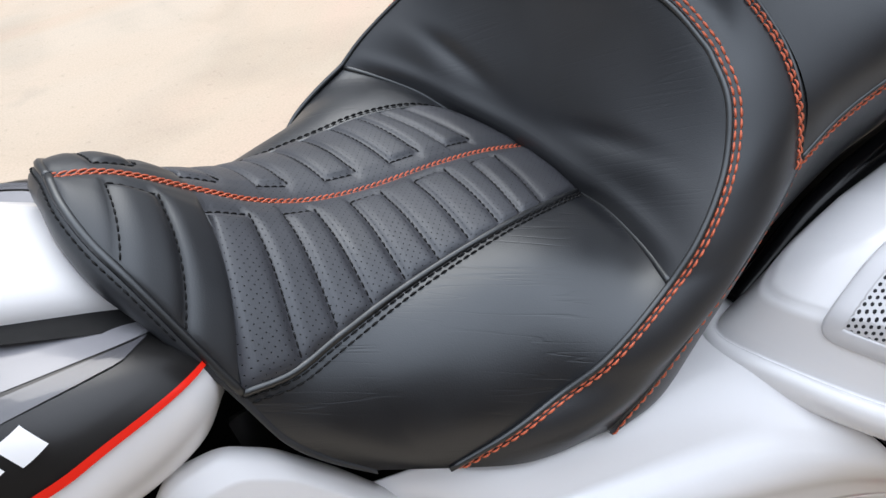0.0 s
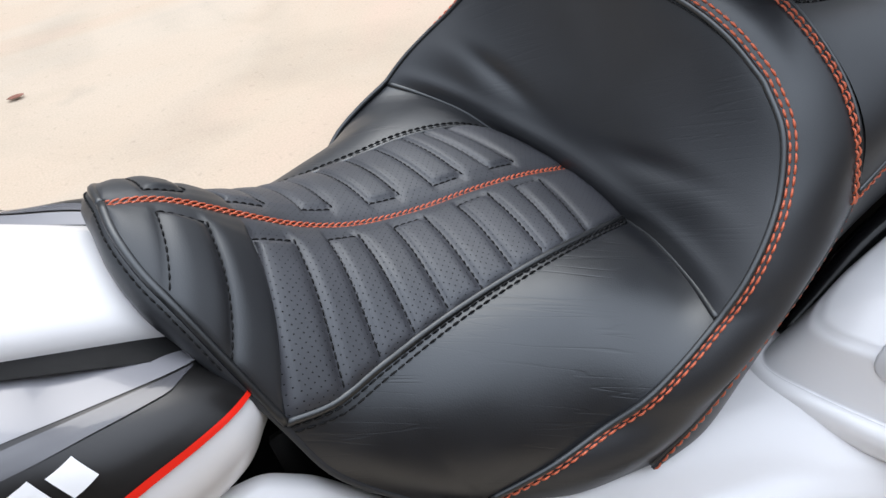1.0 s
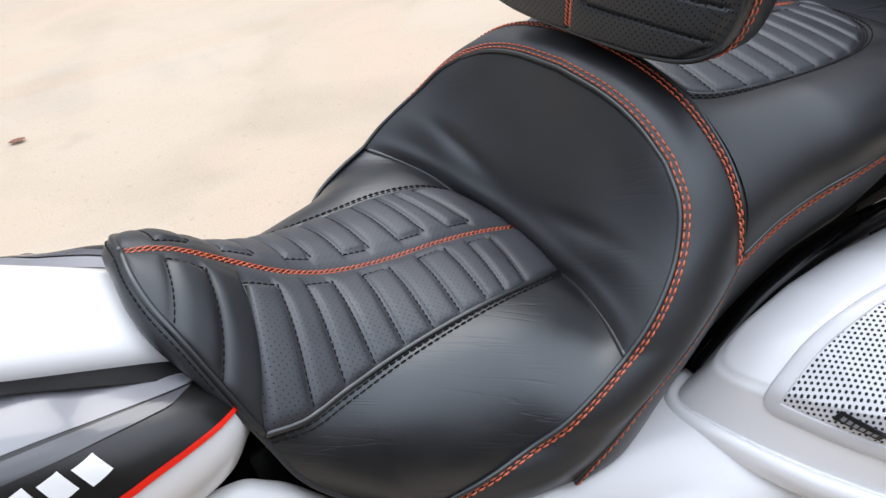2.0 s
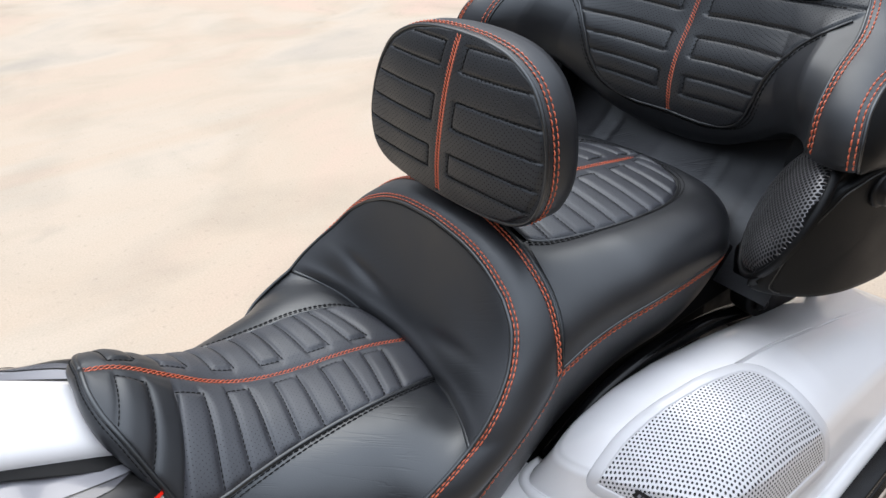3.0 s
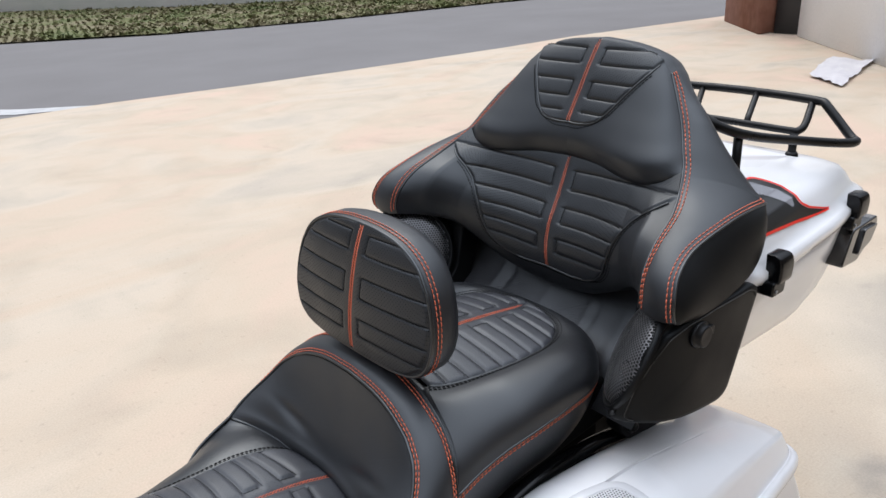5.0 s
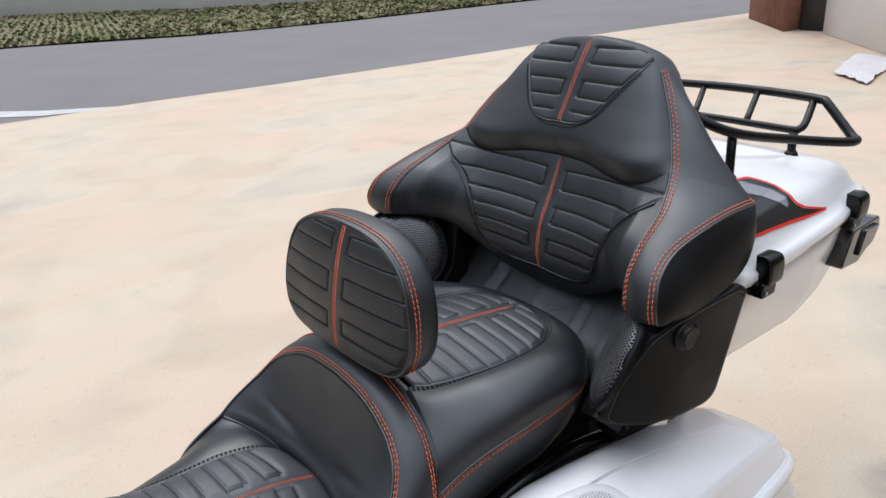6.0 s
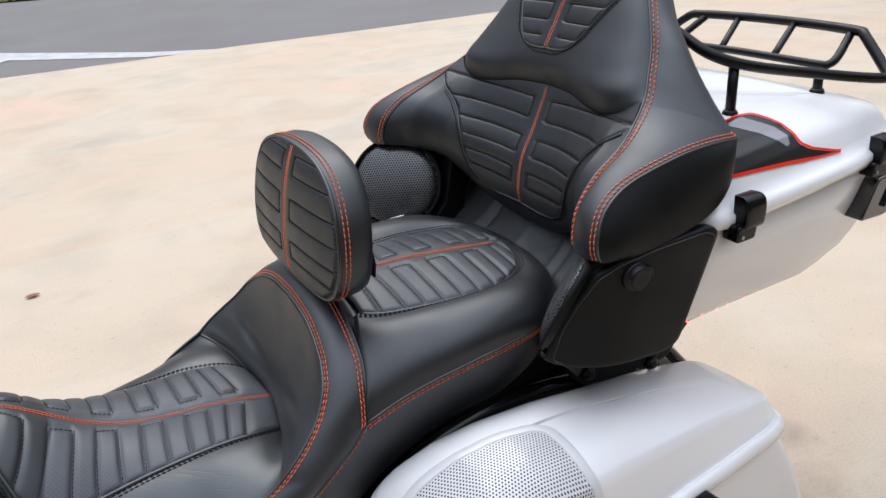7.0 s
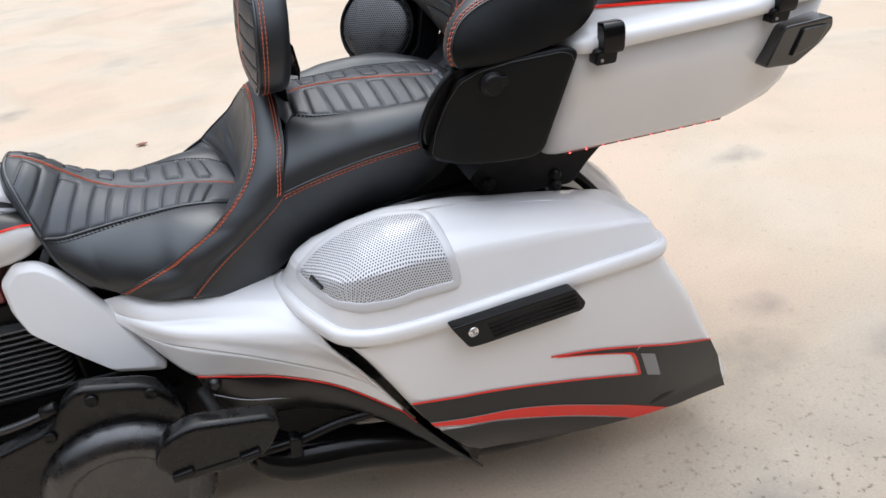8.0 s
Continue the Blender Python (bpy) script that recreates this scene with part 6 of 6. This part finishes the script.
def concrete():
    """Cream driveway: broad warm and pinkish clouds, grey tyre and oil stains, fine grit."""
    m, n, l, b = mat("worn_cream_concrete", (0.6, 0.5, 0.4), 0.82, spec=0.3)

    def mul(a, c, fac=1.0):
        x = n.new("ShaderNodeMixRGB")
        x.blend_type, x.inputs["Fac"].default_value = "MULTIPLY", fac
        l.new(a, x.inputs["Color1"])
        l.new(c, x.inputs["Color2"])
        return x.outputs["Color"]
    a = tex(n, l, "Noise", 0.55, detail=7, stretch=(1.0, 1.6, 1.0))
    a.inputs["Distortion"].default_value = 1.2
    col = ramp(n, l, a.outputs["Fac"], [(0.28, (0.535, 0.395, 0.305)), (0.45, (0.490, 0.395, 0.298)), (0.56, (0.500, 0.420, 0.328)), (0.72, (0.415, 0.360, 0.295))]).outputs["Color"]
    g = tex(n, l, "Noise", 1.7, detail=9)
    g.inputs["Distortion"].default_value = 0.8
    col = mul(col, ramp(n, l, g.outputs["Fac"], [(0.46, 1.0), (0.66, (0.90, 0.91, 0.91)), (0.82, (0.78, 0.79, 0.80))]).outputs["Color"])
    # grey water and oil marks
    for seed, size, lo, hi, tone in ((3.1, 1.3, .58, .74, .88), (7.7, 3.2, .64, .76, .86)):
        st = tex(n, l, "Noise", size, detail=8)
        st.noise_dimensions = "4D"
        st.inputs["W"].default_value = seed
        st.inputs["Distortion"].default_value = 0.5
        col = mul(col, ramp(n, l, st.outputs["Fac"], [(lo, 1.0), (hi, (tone, tone * 1.01, tone * 1.03))]).outputs["Color"])
    f = tex(n, l, "Noise", 150, detail=9)
    col = mul(col, ramp(n, l, f.outputs["Fac"], [(0.3, 0.90), (0.7, 1.05)]).outputs["Color"])

    def blot(x, y, rx, ry, seed, size, lo, hi):
        """A ragged mark round a place: 0 outside, 1 in its middle."""
        co = n.new("ShaderNodeTexCoord")
        mp = n.new("ShaderNodeMapping")
        mp.inputs["Location"].default_value = (-x / rx, -y / ry, 0)
        mp.inputs["Scale"].default_value = (1 / rx, 1 / ry, 1)
        l.new(co.outputs["Object"], mp.inputs["Vector"])
        ball = n.new("ShaderNodeTexGradient")
        ball.gradient_type = "SPHERICAL"
        l.new(mp.outputs["Vector"], ball.inputs["Vector"])
        rag = tex(n, l, "Noise", size, detail=7)
        rag.noise_dimensions = "4D"
        rag.inputs["W"].default_value = seed
        both = n.new("ShaderNodeMath")
        both.operation = "MULTIPLY"
        l.new(ball.outputs["Fac"], both.inputs[0])
        l.new(rag.outputs["Fac"], both.inputs[1])
        return ramp(n, l, both.outputs["Value"], [(lo, 0.0), (hi, 1.0)]).outputs["Color"]

    def stain(mask, tone):
        x = n.new("ShaderNodeMixRGB")
        x.blend_type = "MULTIPLY"
        l.new(mask, x.inputs["Fac"])
        l.new(col, x.inputs["Color1"])
        x.inputs["Color2"].default_value = (*tone, 1)
        return x.outputs["Color"]
    # greyed, worn area beside the bike, a few oil marks, dark grit
    col = stain(blot(1.75, -.75, 1.5, 1.2, 1.0, 3.0, .10, .42), (.80, .83, .87))
    for x, y, r, k in ((1.56, -.17, .30, 5.0), (1.72, -.02, .20, 8.0), (1.95, -.30, .28, 11.0), (1.30, -.62, .25, 14.0), (2.3, .86, .22, 17.0), (-.85, 3.2, .30, 20.0)):
        col = stain(blot(x, y, r, r * .7, k, 9.0, .22, .50), (.70, .72, .76))
    speck = tex(n, l, "Noise", 55, detail=3)
    dots = ramp(n, l, speck.outputs["Fac"], [(0.60, 0.0), (0.67, 1.0)]).outputs["Color"]
    x = n.new("ShaderNodeMixRGB")
    x.blend_type = "MULTIPLY"
    x.inputs["Fac"].default_value = 1.0
    l.new(dots, x.inputs["Color1"])
    l.new(blot(1.45, -.85, 1.1, .9, 3.0, 22.0, .12, .40), x.inputs["Color2"])
    col = stain(x.outputs["Color"], (.42, .40, .40))
    fine = tex(n, l, "Noise", 38, detail=5)
    col = mul(col, ramp(n, l, fine.outputs["Fac"], [(0.62, 1.0), (0.72, 0.80)]).outputs["Color"], 0.6)
    l.new(col, b.inputs["Base Color"])
    bump(n, l, b, f.outputs["Fac"], 0.06, 0.001)
    return m


M_CONC = concrete()
M_ROAD = ground_material("grey_asphalt", [(0.3, (0.150, 0.141, 0.138)), (0.7, (0.172, 0.163, 0.160))], 0.7, 160, 0.004, 0.9)
M_EARTH = ground_material("dry_verge_earth", [(0.3, (0.10, 0.10, 0.05)), (0.7, (0.20, 0.17, 0.10))], 2.0, 60, 0.02, 0.95)
M_WALL = ground_material("white_painted_wall", [(0.3, (0.78, 0.77, 0.76)), (0.7, (0.84, 0.83, 0.82))], 0.8, 40, 0.003, 0.7)
M_BRICK = ground_material("brown_brick", [(0.3, (0.22, 0.10, 0.07)), (0.7, (0.30, 0.15, 0.11))], 6, 60, 0.003, 0.85)
M_LINE = ground_material("worn_white_marking", [(0.3, (0.36, 0.36, 0.36)), (0.7, (0.52, 0.51, 0.50))], 5, 80, 0.001, 0.8)
M_GRASS = ground_material("mown_grass", [(0.30, (0.075, 0.095, 0.030)), (0.46, (0.115, 0.118, 0.045)), (0.58, (0.175, 0.145, 0.085)), (0.75, (0.095, 0.108, 0.040))], 0.8, 200, 0.02, 0.9)
M_BIN = mat("black_bin_plastic", (0.02, 0.02, 0.022), 0.45)[0]
M_TARP = ground_material("pale_paper_sheet", [(0.3, (0.50, 0.48, 0.50)), (0.7, (0.58, 0.56, 0.56))], 6, 60, 0.002, 0.8)


def slab(name, pts, z, material, label, category, kind="structure", n=1):
    bm = bmesh.new()
    bm.faces.new([bm.verts.new((x, y, z)) for x, y in pts])
    me = bpy.data.meshes.new(name)
    bmesh.ops.recalc_face_normals(bm, faces=bm.faces)
    bm.to_mesh(me)
    bm.free()
    me.materials.append(material)
    return tagged(new(name, me), label, category, kind=kind)


slab("ground", [(-400, -400), (400, -400), (400, 400), (-400, 400)], -0.03, M_EARTH, "dry earth verge round the driveway", "ground")
slab("driveway", [(-25, -25), (25, -25), (25, 6.2), (12.8, 6.85), (9.3, 7.4), (7.9, 7.42), (5.9, 7.6), (3.9, 7.85), (2.3, 8.15), (1.16, 8.25), (-3, 8.9), (-25, 11)], 0.0, M_CONC, "smooth cream concrete driveway with faint stains", "driveway")
slab("road", [(-60, 14.0), (-25, 10.9), (-3, 8.8), (1.16, 8.15), (2.3, 8.05), (9.3, 7.3), (12.8, 6.75), (25, 6.1), (60, 2), (60, 8), (25, 11.6), (14, 14.2), (9, 14.9), (5.8, 16), (2.9, 18.2), (-12, 27), (-60, 50)], -0.012, M_ROAD, "plain grey asphalt road", "road")
slab("road_marking", [(-3, 14.3), (-1.14, 11.9), (.02, 10.45), (1.45, 8.75), (2.3, 8.06), (2.1, 8.05), (1.35, 8.42), (.03, 9.72), (-1.1, 11.0), (-3, 13.2)], -0.006, M_LINE, "worn white edge line on the asphalt", "marking")
slab("road_marking", [(.03, 10.0), (-.72, 8.95), (-1.25, 8.55), (-1.55, 8.75), (-.95, 9.25), (-.22, 10.1)], -0.004, M_LINE, "short worn white line on the asphalt", "marking")

# verge of grass tufts
bm = bmesh.new()
rng = random.Random(4)
edge_pts = smooth(A((-14, 28), (2.9, 18.3), (5.8, 16.1), (9, 15.0), (14, 14.3), (22, 12.8)), 200)
far_pts = smooth(A((-14, 44), (5.5, 33.5), (9.5, 26), (13.6, 22.2), (22, 17)), 200)
slab("verge", [tuple(p) for p in edge_pts[::8]] + [tuple(p) for p in far_pts[::-8]], 0.02, M_GRASS, "patchy green and straw verge", "grass")
tv, tf = [], []
for _ in range(16000):
    i, t = rng.randrange(200), rng.random() ** 1.6
    x, y = edge_pts[i] * (1 - t) + far_pts[i] * t
    h, a, w = rng.uniform(.03, .11), rng.uniform(0, 6.28), rng.uniform(.04, .12)
    b = len(tv)
    dx, dy = math.cos(a) * w, math.sin(a) * w
    lx, ly = rng.uniform(-.1, .1), rng.uniform(-.1, .1)
    tv += [(x - dx, y - dy, .01), (x + dx, y + dy, .01), (x + lx, y + ly, h)]
    tf.append((b, b + 1, b + 2))
me = bpy.data.meshes.new("grass_tufts")
me.from_pydata(tv, [], tf)
me.materials.append(M_GRASS)
tagged(new("grass_tufts", me), "mixed green and dry grass tufts on the verge", "grass", kind="stuff")


def block(name, corners, z0, z1, material, label, category, kind=""):
    bm = bmesh.new()
    prism(bm, corners, z0, z1, 2, 0.01, 1)
    me = bpy.data.meshes.new(name)
    bmesh.ops.recalc_face_normals(bm, faces=bm.faces)
    bm.to_mesh(me)
    bm.free()
    me.materials.append(material)
    ob = tagged(new(name, me), label, category, kind=kind)
    return ob


block("far_wall", [(-20, 46), (5.5, 33.7), (9.5, 26.2), (13.6, 22.4), (18, 20.5), (18.3, 21), (14, 23), (10, 27), (6, 34.5), (-19.6, 47)], 0, 5, M_WALL, "long white wall beyond the grass", "wall", "structure")
block("garage_wall", [(7.6, 1.3), (10.72, 4.38), (11.6, 3.6), (8.5, .5)], 0, 3.2, M_WALL, "white garage wall beside the driveway", "wall", "structure")
block("brick_pier", [(10.68, 4.95), (12.1, 6.36), (12.9, 5.6), (11.6, 4.75)], 0, 3.2, M_BRICK, "brown brick corner pier of the garage", "pier", "structure")
block("bin", rounded([(10.92, 4.86), (11.35, 4.72), (11.30, 4.30), (10.90, 4.44)], .05, 3), 0, 1.45, M_BIN, "black plastic bin against the garage", "bin")
bm = bmesh.new()
rows = []
for u in np.linspace(0, 1, 14):
    a, b = np.array((7.35, 2.25)) * (1 - u) + np.array((8.95, 2.62)) * u, np.array((7.75, 2.75)) * (1 - u) + np.array((8.95, 3.12)) * u
    rows.append([(*(a + (b - a) * v + np.array((rng.uniform(-.012, .012), rng.uniform(-.012, .012)))), .012 + rng.uniform(0, .035)) for v in np.linspace(0, 1, 9)])
sheet(bm, np.array(rows))
crumple = part("paper_sheet", bm, M_TARP, None)
tagged(crumple, "pale crumpled sheet lying on the driveway", "sheet")
bm = bmesh.new()
sheet(bm, np.array([[(-.08 + .028 * a + .004 * b * b, 2.30 + .014 * b * math.sqrt(max(.02, 1 - a * a)), .004 + .007 * b * b * (1 - a * a) + .006 * a * a) for b in np.linspace(-1, 1, 7)] for a in np.linspace(-1, 1, 11)]))
leaf = part("leaf", bm, M_BRICK, None, thick=0.001)
tagged(leaf, "dry brown leaf lying on the concrete", "leaf")
# plain unseen walls; the long one is added to dim the bike's near side
M_UNSEEN_WALL = ground_material("weathered_brown_wall", [(0.3, (0.13, 0.115, 0.10)), (0.7, (0.18, 0.16, 0.14))], 1.2, 40, 0.003, 0.85)
block("unseen_wall_near", [(-9.0, -4.2), (13.0, -4.2), (13.0, -4.6), (-9.0, -4.6)], 0, 4.2, M_UNSEEN_WALL, "unseen brown wall added to dim the bike's near side", "wall", "structure")
block("wall_side", [(-9.4, -4.6), (-9.0, -4.6), (-9.0, 5.0), (-9.4, 5.0)], 0, 3.6, M_UNSEEN_WALL, "unseen plain brown wall at the driveway's end", "wall", "structure")
